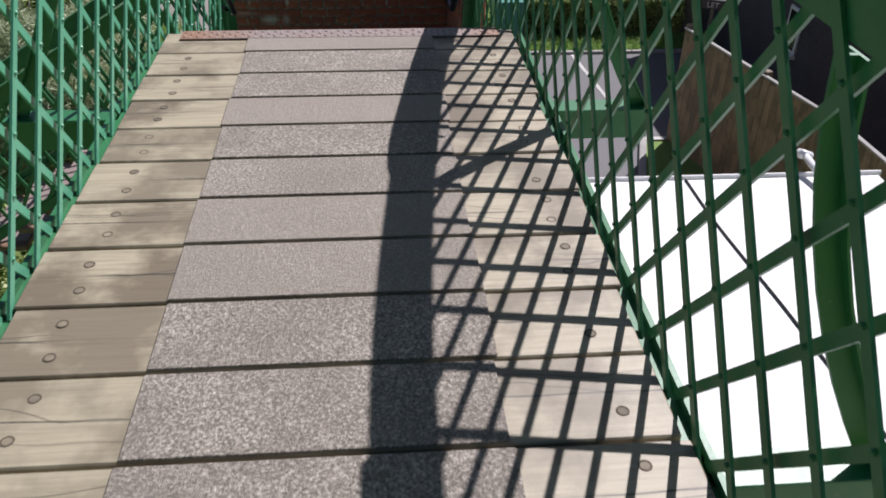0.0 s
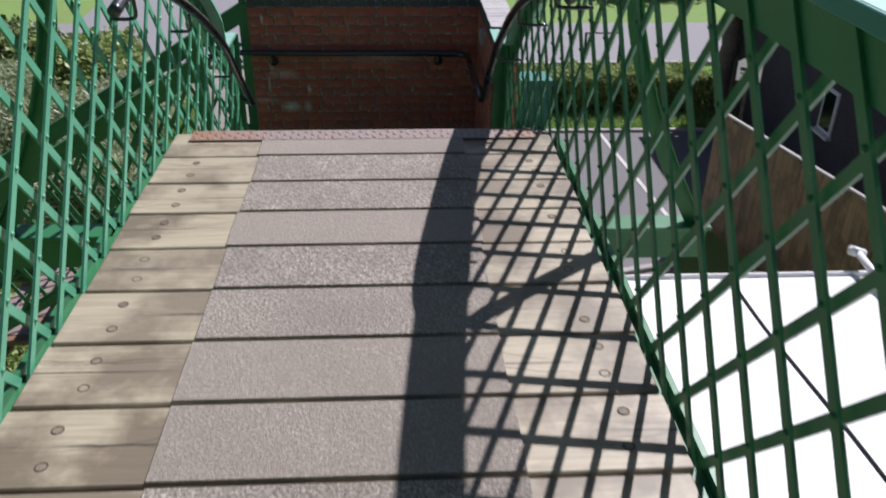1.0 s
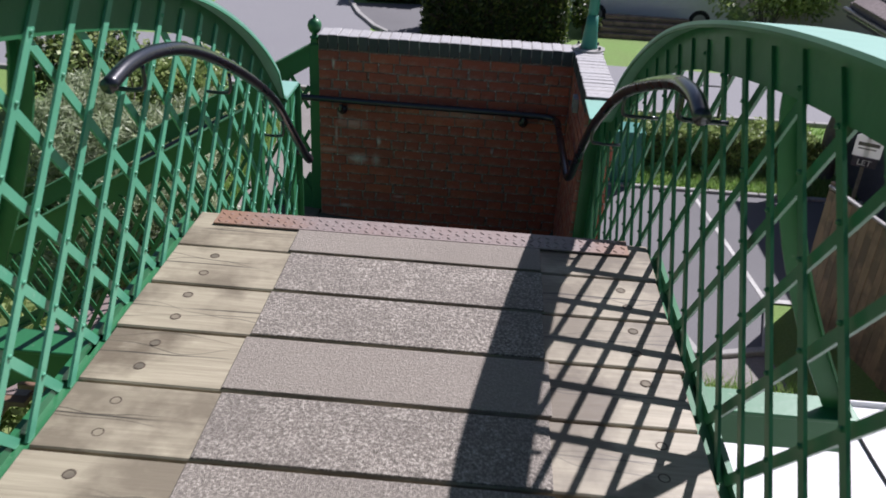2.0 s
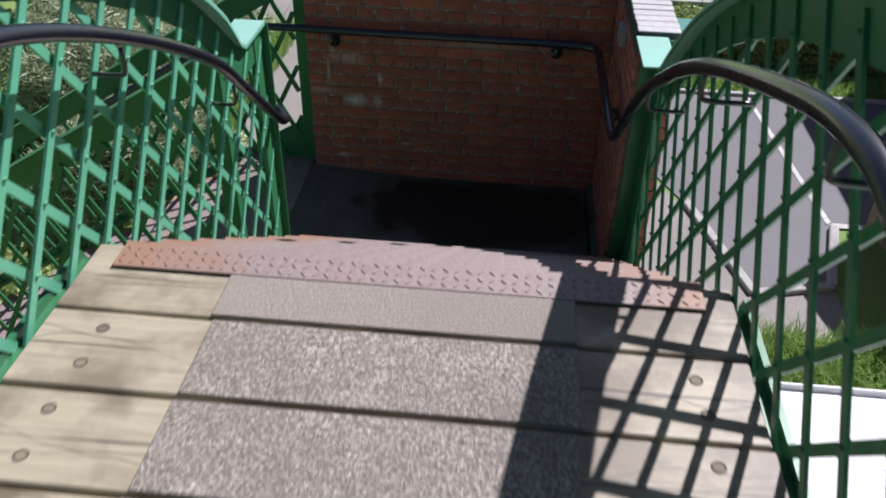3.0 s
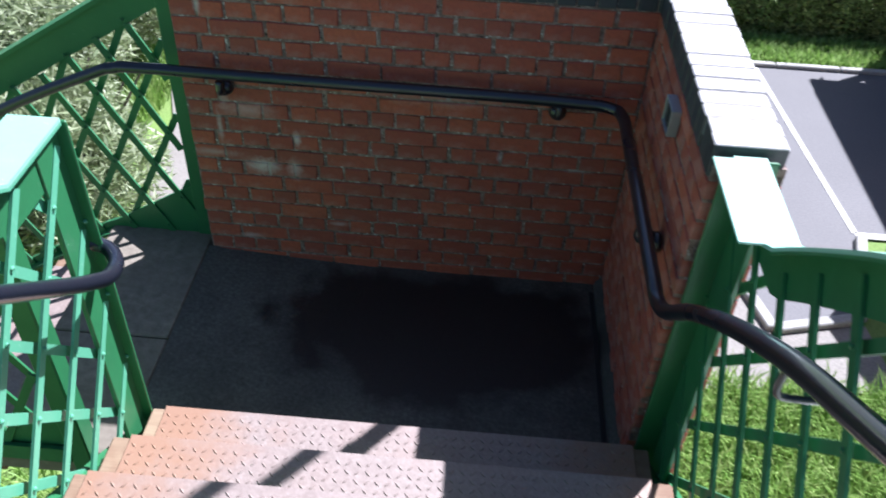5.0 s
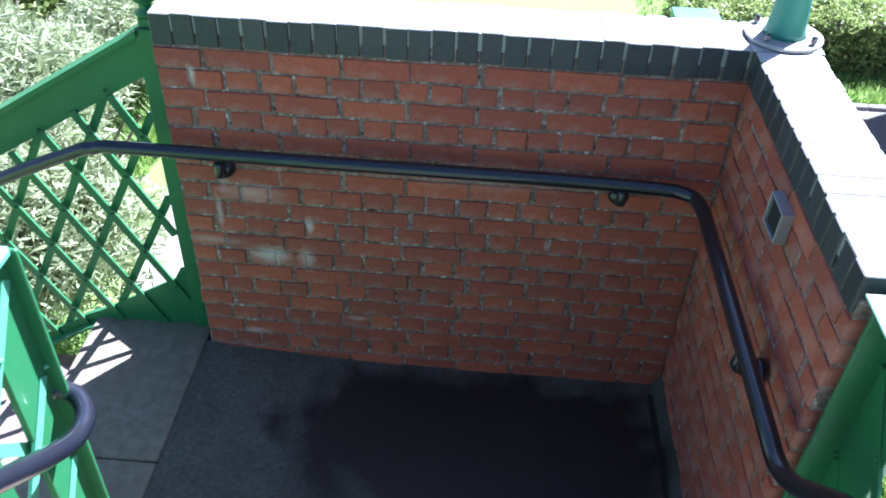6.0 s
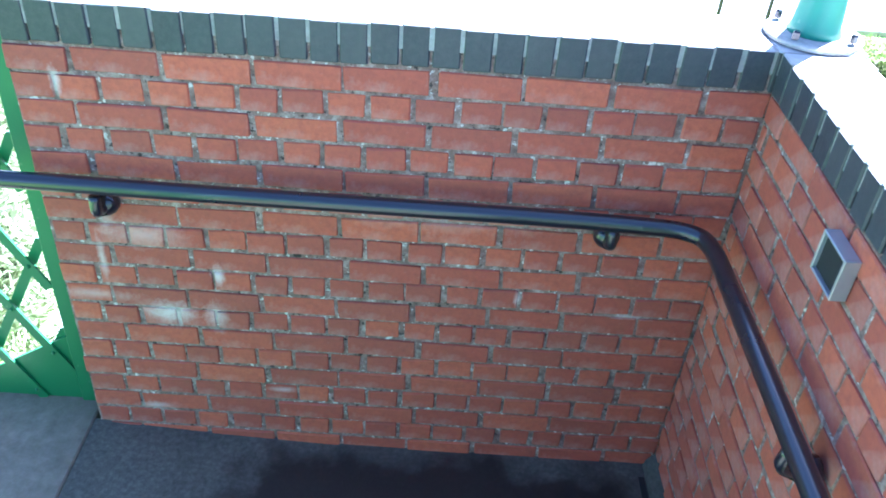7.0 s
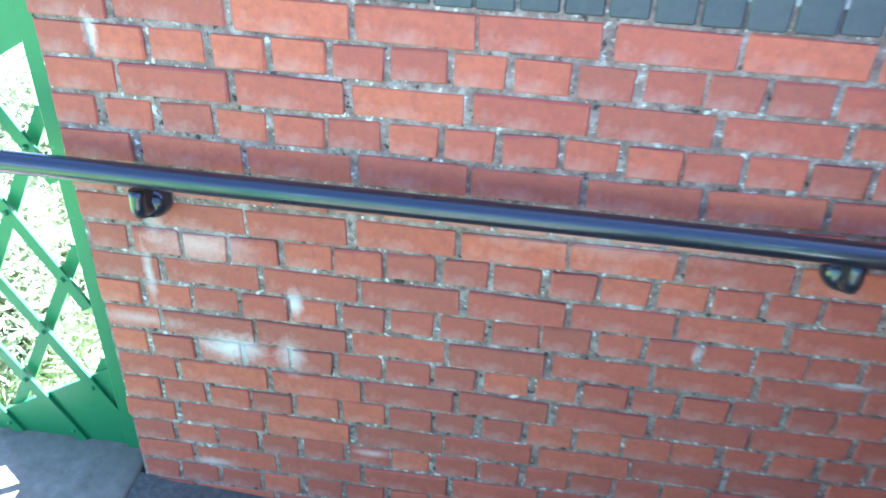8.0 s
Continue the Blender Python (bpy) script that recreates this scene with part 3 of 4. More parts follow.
# ---- white flat-roofed cabin below the deck ----
def cabin():
    t = thing("cabin", "white flat-roofed cabin standing beside the footbridge", "cabin", (2.45, -4.0, GROUND))
    part("walls", box(-1.15, 2.0, -3.2, 2.62, 0, 2.25), CREAM, t)
    part("roof", box(-1.22, 2.12, -3.3, 2.69, 2.25, 2.40, 0.03), ROOFWHITE, t, "sunlit white roof sheet")
    part("edge_trim", box(-1.235, 2.135, 2.691, 2.712, 2.24, 2.425, 0.004), ROOFWHITE, t)
    cable = smooth_path([(0.35, 2.66, 2.412), (0.37, 1.9, 2.410), (0.45, 0.9, 2.411), (0.5, 0.1, 2.410), (0.62, -1.3, 2.411), (0.7, -3.25, 2.410)], 6)
    part("roof_cable", tube(cable, 0.009, 8), RUBBER, t, "thin black cable lying on the roof")
    part("overflow_pipe", tube([(1.46, 2.82, 2.53), (1.47, 2.6, 2.50), (1.52, 2.0, 2.445)], 0.032, 12), CARWHITE, t, "white plastic pipe lying over the roof's edge", True)
    part("pipe_cap", tube([(1.40, 2.83, 2.55), (1.52, 2.83, 2.51)], 0.042, 12), CARWHITE, t, "", True)


cabin()


# ---- fence, house, van ----
def fence(x0, y0, x1, y1, h):
    d = Vector((x1 - x0, y1 - y0, 0))
    t = thing("fence", "brown close-boarded timber fence panels", "fence", (x0, y0, GROUND), "", "fence runs")
    t.rotation_euler = (0, 0, math.atan2(d.y, d.x))
    n = int(d.length / 0.125)
    meshes = [mesh_from(box(0, 0.121, -0.011, 0.011, 0.05, h + k * 0.012, 0.004), "fence_board", FENCEWOOD) for k in range(3)]
    rng = random.Random(8)
    for k in range(n):
        ob = new("fence_board", rng.choice(meshes))
        ob.parent = t
        ob.location = (k * 0.125, rng.uniform(-0.004, 0.004), 0)
    for k in range(int(d.length / 1.83) + 1):
        part("post", box(k * 1.83 - 0.05, k * 1.83 + 0.05, 0.015, 0.115, -0.1, h + 0.09, 0.008), FENCEWOOD, t)
    part("cap_rail", box(-0.02, d.length, -0.03, 0.03, h + 0.026, h + 0.055, 0.006), CONCRETE, t, "pale weathered capping rail")
    return t


fence(4.72, 4.12, 5.47, 0.95, 1.78)
fence(5.47, 0.93, 5.7, -5.2, 1.78)


def house(x0, x1, y0, y1, eave, ridge, wall, label, panes=(), turned=False):
    """A house with its ridge along x, or along y if turned; panes are on the side that faces -x."""
    t = thing("house", label, "house", ((x0 + x1) / 2, (y0 + y1) / 2, GROUND))
    a, b = (x1 - x0) / 2, (y1 - y0) / 2
    half_x = a
    if turned:
        a, b = b, a
    spin = Matrix.Rotation(radians(90), 4, "Z") if turned else Matrix()

    def turn(bm):
        bmesh.ops.transform(bm, matrix=spin, verts=bm.verts[:])
        return bm
    part("wall", turn(box(-a, a, -b, b, 0, eave)), wall, t)
    o = 0.38
    bm = bmesh.new()
    ends = b if turned else -0.3          # how far the ridge stops short of the walls' ends: a hipped roof if turned
    low = [bm.verts.new((x, y, eave + 0.06)) for x, y in ((-a - o, -b - o), (a + o, -b - o), (a + o, b + o), (-a - o, b + o))]
    under = [bm.verts.new((v.co.x, v.co.y, eave - 0.1)) for v in low]
    top = [bm.verts.new((x, 0, ridge + 0.17)) for x in (-a + ends, a - ends)]
    for f in ((low[0], low[1], top[1], top[0]), (low[2], low[3], top[0], top[1]), (low[1], low[2], top[1]), (low[3], low[0], top[0]), under):
        bm.faces.new(f)
    for k in range(4):
        bm.faces.new((low[k], low[(k + 1) % 4], under[(k + 1) % 4], under[k]))
    bmesh.ops.recalc_face_normals(bm, faces=bm.faces[:])
    roof = part("roof", turn(bm), ROOFTILE, t, "brown tiled pitched roof")
    rise = ridge + 0.11 - eave
    slope = math.hypot(b + o, rise)
    courses = int(slope / 0.3)
    for s in (-1, 1):
        part("fascia", turn(box(-a - o, a + o, s * (b + o) - 0.012, s * (b + o) + 0.012, eave - 0.2, eave - 0.02, 0.004)), RENDER_DARK, t)
        gut = tube([(-a - o, s * (b + o + 0.06), eave - 0.06), (a + o, s * (b + o + 0.06), eave - 0.06)], 0.055, 10)
        part("gutter", turn(gut), BLACKPAINT, t, smooth=True)
        for k in range(courses):
            f = (k + 0.5) / courses
            y, z = s * (b + o) * (1 - f), eave + 0.06 + rise * f
            long = a + o - (ends + o) * f - 0.04
            m = Matrix.Translation((0, y, z + 0.02)) @ Matrix.Rotation(s * -math.atan2(rise, b + o) + s * 0.07, 4, "X")
            part("tile_course", turn(box(-long, long, -slope / courses / 2 - 0.02, slope / courses / 2 + 0.02, -0.03, 0.03, 0.006, m)), ROOFTILE, roof)
    part("ridge_tiles", turn(tube([(-a + ends, 0, ridge + 0.17), (a - ends, 0, ridge + 0.17)], 0.1, 10)), ROOFTILE, roof)
    for y, z, w, h in panes:
        win = part("window", box(-half_x - 0.03, -half_x + 0.02, y - w / 2 - 0.06, y + w / 2 + 0.06, z - h / 2 - 0.06, z + h / 2 + 0.06, 0.008), CARWHITE, t, "white framed window")
        part("pane", box(-half_x - 0.034, -half_x - 0.02, y - w / 2, y + w / 2, z - h / 2, z + h / 2), DARKGLASS, win)
        part("sill", box(-half_x - 0.10, -half_x, y - w / 2 - 0.1, y + w / 2 + 0.1, z - h / 2 - 0.11, z - h / 2 - 0.06, 0.006), SIGNWHITE, win)
    return t


house(6.99, 13.2, 1.0, 9.4, 3.06, 5.2, RENDER_DARK, "dark rendered house with a brown tiled roof", ((0.11, 1.35, 0.34, 0.6),), True)
house(9.0, 20.0, 21.5, 29.0, 2.6, 4.6, CREAM, "cream bungalow with a brown tiled roof across the road", ((-2.0, 1.4, 1.2, 1.0),))
house(-26.0, -14.0, 24.0, 33.0, 4.8, 7.2, CREAM, "cream house with a brown roof beyond the lawn", ((-2.0, 1.6, 1.2, 1.1), (2.0, 1.6, 1.2, 1.1)))


def let_board():
    t = thing("sign_board", "white letting board with dark writing on a post", "sign", (5.19, 4.45, GROUND))
    t.rotation_euler = (0, 0, radians(-24))
    part("post", box(-0.025, 0.025, 0.012, 0.055, 0, 2.4, 0.004), BARK, t)
    part("board", prism([(-0.17, 2.13), (0.17, 2.13), (0.17, 2.4), (0.1, 2.44), (0.08, 2.475), (-0.08, 2.475), (-0.1, 2.44), (-0.17, 2.4)], "y", -0.006, 0.01), SIGNSHEET, t)
    for x0, x1, z, h in ((-0.03, 0.03, 2.4, 0.02), (-0.13, 0.13, 2.3, 0.025), (-0.12, 0.1, 2.24, 0.008)):
        part("writing_bar", box(x0, x1, -0.0105, -0.0065, z - h, z + h), BLACKPAINT, t)
    part("slip", box(-0.15, 0.15, -0.006, 0.01, 1.99, 2.12, 0.003), RENDER_DARK, t, "dark slip board")
    cu = bpy.data.curves.new("word", "FONT")
    cu.body, cu.size, cu.extrude, cu.align_x = "LET", 0.11, 0.002, "CENTER"
    tmp = new("word_source", cu)
    me = bpy.data.meshes.new_from_object(tmp)
    bpy.data.objects.remove(tmp)
    me.materials.append(SIGNSHEET)
    w = new("word", me)
    w.parent = t
    w.matrix_basis = pose(0, -0.0095, 2.015, 90, 0, 0)


let_board()


def van():
    t = thing("van", "white panel van parked across the road", "van", (5.0, 21.6, GROUND))
    body = [(-2.5, 0.35), (2.45, 0.35), (2.5, 2.0), (2.3, 2.3), (-1.0, 2.3), (-1.75, 1.45), (-2.45, 1.15), (-2.55, 0.7)]
    part("body", prism(body, "y", -0.95, 0.95), CARWHITE, t)
    part("side_window", prism([(-1.6, 1.45), (-0.75, 1.45), (-0.75, 2.05), (-1.05, 2.05)], "y", -0.965, -0.94), DARKGLASS, t)
    part("windscreen", box(-0.02, 0.02, -0.8, 0.8, 0, 0.95, 0.01, pose(-1.76, 0, 1.5, 0, 41, 0)), DARKGLASS, t)
    for x in (-1.6, 1.6):
        for y in (-0.86, 0.86):
            m = Matrix.Translation((x, y, 0.34)) @ Matrix.Rotation(radians(90), 4, "X")
            bm = lathe(0, 0, [(0.2, -0.11), (0.33, -0.1), (0.34, 0), (0.33, 0.1), (0.2, 0.11)], 24)
            bmesh.ops.transform(bm, matrix=m, verts=bm.verts[:])
            w = part("wheel", bm, RUBBER, t, smooth=True)
            bm = lathe(0, 0, [(0.2, -0.115), (0.2, 0.115)], 20)
            bmesh.ops.transform(bm, matrix=m, verts=bm.verts[:])
            part("rim", bm, STEELGREY, w)


van()
gate_pier = thing("gate_pier", "cream rendered gate pier beside the tall hedge", "gate pier", (-1.95, 21.9, GROUND))
part("shaft", box(-0.17, 0.17, -0.17, 0.17, -0.05, 1.1, 0.012), CREAM, gate_pier)
part("cap", box(-0.21, 0.21, -0.21, 0.21, 1.1, 1.17, 0.02), CREAM, gate_pier)
low = thing("garden_wall", "low stepped timber sleeper wall before the van", "wall", (4.6, 19.2, GROUND))
for k in range(4):
    part("sleeper", box(-1.3 + k * 0.1, 1.5, -0.12 + k * 0.2, 0.12 + k * 0.2, 0.003 + k * 0.14, 0.125 + k * 0.14, 0.01), SLEEPER, low)


def hoop(cx, cy):
    t = thing("cycle_stand", "black painted steel hoop stand behind the hedge", "stand", (cx, cy, GROUND))
    part("hoop", tube([(-0.38, 0, 0), (-0.38, 0, 1.15), (0.38, 0, 1.15), (0.38, 0, 0)], 0.035, 8), BLACKPAINT, t)


hoop(4.6, 10.7)


def stump(cx, cy, r, h, label, seed):
    """A cut-back street tree: a thick rough bole with short limbs."""
    t = thing("tree", label, "tree", (cx, cy, GROUND))
    rng = random.Random(seed)
    pts = [(0.05 * math.sin(z) + rng.uniform(-0.02, 0.02), rng.uniform(-0.02, 0.02), z) for z in np.linspace(-0.1, h, 9)]
    part("trunk", tube(smooth_path(pts, 3), [r * (1.0 + 0.4 * math.exp(-k / 2.5)) * (1 + rng.uniform(-0.03, 0.03)) for k in range(25)], 16), BARK, t, smooth=True)
    for k in range(4):
        a = 1.57 * k + rng.uniform(-0.4, 0.4)
        b = Vector((0, 0, h - 0.25 * (k % 2)))
        part("limb", tube([b - Vector((0, 0, 0.1)), b + Vector((math.cos(a) * 0.2, math.sin(a) * 0.2, 0.25)), b + Vector((math.cos(a) * 0.28, math.sin(a) * 0.26, 0.45))], [r * 0.5, r * 0.42, r * 0.34], 9), BARK, t, smooth=True)
    return t


stump(6.73, 9.2, 0.17, 2.0, "grey-barked tree trunk at the end of the hedge", 31)
solid("litter_bin", prism([(-0.25, 0), (0.25, 0), (0.3, 1.0), (-0.3, 1.0)], "y", -0.28, 0.28), TEAL, "teal plastic bin beside the hedge", "bin").location = (2.75, 8.25, GROUND)


# ---- bridge: brick landing ----
def brick_wall():
    """Far wall and side wall in English bond with a coping of blue bricks on edge."""
    pier = thing("brick_pier", "red brick pier below the landing", "pier", (0, 0, 0), "structure")
    part("pier_body", box(WALL_L, 1.03, SIDE_END + 0.0, 0.215, GROUND - 0.2, -0.16), BRICK, pier)
    far = tagged(new("wall_far", mesh_from(box(WALL_L, WALL_R + 0.2, 0.0045, 0.208, -0.16, WALL_TOP + 0.05), "wall_core", MORTAR)),
                 "red brick landing wall in English bond, limewashed stains", "wall", "", "structure")
    side = tagged(new("wall_side", mesh_from(box(WALL_R + 0.0045, WALL_R + 0.205, SIDE_END + 0.006, 0.0, -0.16, WALL_TOP + 0.05), "wall_core", MORTAR)),
                  "red brick side wall of the landing", "wall", "", "structure")
    rng = random.Random(4)
    cache = {}

    def brick_mesh(length, kind):
        key = (round(length, 3), kind)
        if key not in cache:
            bm = box(-length / 2, length / 2, 0, 0.10, -0.0325, 0.0325, 0.0035) if kind == "x" else box(0, 0.10, -length / 2, length / 2, -0.0325, 0.0325, 0.0035)
            for v in bm.verts:   # chipped, uneven arrises
                v.co += Vector((rng.uniform(-0.002, 0.002), rng.uniform(-0.001, 0.001), rng.uniform(-0.002, 0.002)))
            cache[key] = mesh_from(bm, "brick", BRICK)
        return cache[key]

    def lay(parent, a0, a1, first, pitch, z, kind, fixed, sign=1):
        """Bricks from a0 to a1, with joints at first + n * pitch."""
        n0 = math.floor((a0 - first) / pitch)
        a = first + n0 * pitch
        while a < a1 - 0.012:
            b0, b1 = max(a + 0.005, a0), min(a + pitch - 0.005, a1)
            if b1 - b0 > 0.02:
                ob = new("brick", brick_mesh(round((b1 - b0 - rng.choice((0, 0, 0.004, 0.008))) / 0.004) * 0.004, kind))
                ob.parent = parent
                j = rng.uniform(-0.004, 0.003)
                mid = (b0 + b1) / 2 + rng.uniform(-0.004, 0.004)
                ob.rotation_euler = (0, rng.gauss(0, 0.006), 0) if kind == "x" else (rng.gauss(0, 0.006), 0, 0)
                dz = rng.uniform(-0.0025, 0.0025)
                ob.location = (mid, fixed + j, z + dz) if kind == "x" else (fixed + j, mid, z + dz)
            a += pitch

    for c in range(19):
        z = WALL_TOP - 0.0375 - c * 0.075
        stretch = c % 2 == 0
        sh = rng.uniform(-0.008, 0.008)
        if stretch:
            lay(far, WALL_L, WALL_R - 0.002, (-0.0 if (c // 2) % 2 == 0 else -0.018) + sh, 0.225, z, "x", 0.0)
            lay(side, SIDE_END + 0.002, -0.004, -0.1125 + sh, 0.225, z, "y", WALL_R)
        else:
            lay(far, WALL_L, WALL_R - 0.002, 0.056 + sh, 0.1125, z, "x", 0.0)
            lay(side, SIDE_END + 0.002, -0.004, -0.056 + sh, 0.1125, z, "y", WALL_R)
        e = new("brick", brick_mesh(0.1, "x"))
        e.parent, e.location = side, (WALL_R + 0.155, SIDE_END, z)
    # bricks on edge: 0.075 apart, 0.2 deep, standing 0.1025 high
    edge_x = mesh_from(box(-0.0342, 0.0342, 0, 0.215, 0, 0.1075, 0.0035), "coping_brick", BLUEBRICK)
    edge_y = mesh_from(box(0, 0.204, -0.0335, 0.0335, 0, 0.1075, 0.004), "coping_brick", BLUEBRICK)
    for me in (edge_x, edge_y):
        # upward faces take a paler material than the dark sides
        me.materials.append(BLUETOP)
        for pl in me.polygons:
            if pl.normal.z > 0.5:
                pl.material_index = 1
    bed = [new("coping_bed", mesh_from(box(WALL_L + 0.004, 1.02, -0.0005, 0.204, WALL_TOP + 0.05, COPING - 0.004), "coping_bed", COPING_MORTAR)),
           new("coping_bed", mesh_from(box(WALL_R - 0.002, 1.02, SIDE_END + 0.012, -0.003, WALL_TOP + 0.05, COPING - 0.003), "coping_bed", COPING_MORTAR))]
    bed[0].parent, bed[1].parent = far, side
    x = 1.0
    while x > WALL_L + 0.03:
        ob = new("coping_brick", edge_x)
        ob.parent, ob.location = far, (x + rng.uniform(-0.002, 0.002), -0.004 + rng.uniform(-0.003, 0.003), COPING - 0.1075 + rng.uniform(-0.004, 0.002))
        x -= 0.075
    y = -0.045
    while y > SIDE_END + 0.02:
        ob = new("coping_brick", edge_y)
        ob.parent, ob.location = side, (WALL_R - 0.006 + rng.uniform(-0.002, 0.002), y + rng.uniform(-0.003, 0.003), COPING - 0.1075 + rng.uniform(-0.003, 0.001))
        y -= 0.075


brick_wall()

landing = solid("landing_floor", prism([(-1.078, -0.17), (WALL_R + 0.006, -0.17), (WALL_R + 0.006, -0.056), (0.1, -0.054), (-0.3, -0.05), (-0.7, -0.028), (-1.078, 0.0)], "y", Y_LAST - 0.3, 0.006), ASPHALT_WET,
                "dark damp asphalt landing floor", "floor", "structure")
sill = thing("landing_edge", "worn grey stone slabs at the landing's edge", "paving", (0, 0, 0), "structure")
for y0, y1 in ((-1.22, -0.62), (-0.613, 0.13)):
    part("stone_slab", box(-1.585, -1.082, y0, y1, -0.14, 0.002, 0.006), STONE, sill)


fillet = thing("floor_fillet", "dark mortar fillet and blackened gutter line beside the brick wall", "gutter", (0, 0, 0), "structure")
part("fillet", prism([(0.795, -0.06), (WALL_R + 0.004, -0.06), (WALL_R + 0.004, 0.012), (0.802, -0.03)], "y", -1.0, -0.004), ASPHALT_WET, fillet)
# flat black strip stands in for the shade down a narrow slot
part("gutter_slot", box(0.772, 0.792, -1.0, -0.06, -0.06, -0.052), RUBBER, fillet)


def lower_flight():
    t = thing("lower_stair", "stone and steel stair going down from the landing", "stair", (0, 0, 0), "structure")
    for k in range(1, 15):
        x1 = -1.585 - (k - 1) * GOING
        part("tread", box(x1 - GOING - 0.03, x1 - 0.002, -1.18, 0.03, -k * RISER - 0.05, -k * RISER, 0.006), TREADWOOD, t)
        tp = part("tread_plate", box(-GOING / 2, GOING / 2, -0.525, 0.525, 0.0, 0.006), PLATE, t)
        tp.location = (x1 - GOING / 2 - 0.022, -0.575, -k * RISER + 0.001)


lower_flight()


# ---- bridge: deck and upper stair ----
def plate_mesh(x0, x1, y0, y1, thick):
    """Chequer plate with raised lugs set crosswise; the front edge laps over the nosing."""
    bm = bmesh.new()
    add_box(bm, x0, x1, y0, y1, -0.001, thick, 0.0015)
    add_box(bm, x0, x1, y1 - 0.004, y1 + 0.003, -0.05, thick - 0.0005)
    p = 0.034
    ny, nx = int((y1 - y0) / p), int((x1 - x0) / p)
    for i in range(nx):
        for j in range(ny):
            cx, cy = x0 + (i + 0.6) * p, y0 + (j + 0.6) * p
            a = radians(45 if (i + j) % 2 else -45)
            d, n = Vector((math.cos(a), math.sin(a), 0)), Vector((-math.sin(a), math.cos(a), 0))
            c = Vector((cx, cy, thick))
            L, w, h = 0.0145, 0.0052, 0.0034
            q = [c - d * L, c + n * w, c + d * L, c - n * w, c - d * L * 0.45 + Vector((0, 0, h)), c + d * L * 0.45 + Vector((0, 0, h))]
            v = [bm.verts.new(s) for s in q]
            for f in ((0, 3, 4), (3, 5, 4), (3, 2, 5), (2, 1, 5), (1, 4, 5), (1, 0, 4)):
                bm.faces.new([v[k] for k in f])
    return mesh_from(bm, "chequer_plate", PLATE)


def stair():
    t = thing("stair", "short stair of timber treads faced with rusty chequer plate", "stair", (0, 0, 0), "structure")
    plate = plate_mesh(XL, 0.835, -0.262, 0.0, 0.006)
    wood = [mesh_from(box(-0.955 + e, 0.905 - e, -0.285, -0.005, -0.05, 0.0, 0.006), "tread", TREADWOOD) for e in (0.0, 0.012, 0.02)]
    for k in range(1, STEPS):
        y, z = Y_DECK + k * GOING, DECK - k * RISER
        tr = new("tread", wood[k % 3])
        tr.parent, tr.location = t, (0, y, z)
        pl = new("chequer_plate", plate)
        pl.parent, pl.location = tr, (0, 0, 0.001)
        part("riser", box(-0.93, 0.885, y - GOING + 0.0, y - GOING + 0.012, z - 0.002, z + RISER - 0.052), GREEN, t)
    part("riser", box(-0.93, 0.82, Y_LAST - 0.05, Y_LAST - 0.038, -0.07, RISER - 0.052), GREEN, t)
    for x in (-0.985, 0.915):
        pts = [(Y_DECK - 0.2, DECK - 0.07), (Y_DECK, DECK - 0.07), (Y_LAST + 0.1, 0.0), (Y_LAST + 0.1, -0.15), (Y_LAST - 0.2, -0.15), (Y_DECK - 0.2, DECK - 0.32)]
        part("stringer", prism(pts, "x", x - 0.012, x + 0.012), GREEN, t)
    return t


stair()

# wide joints between the planks, from the stair backwards
JOINTS = [-3.255, -3.549, -3.840, -4.134, -4.437, -4.745, -5.052, -5.370, -5.688, -6.016]
while JOINTS[-1] > DECK_BACK + 0.3:
    JOINTS.append(JOINTS[-1] - 0.318)


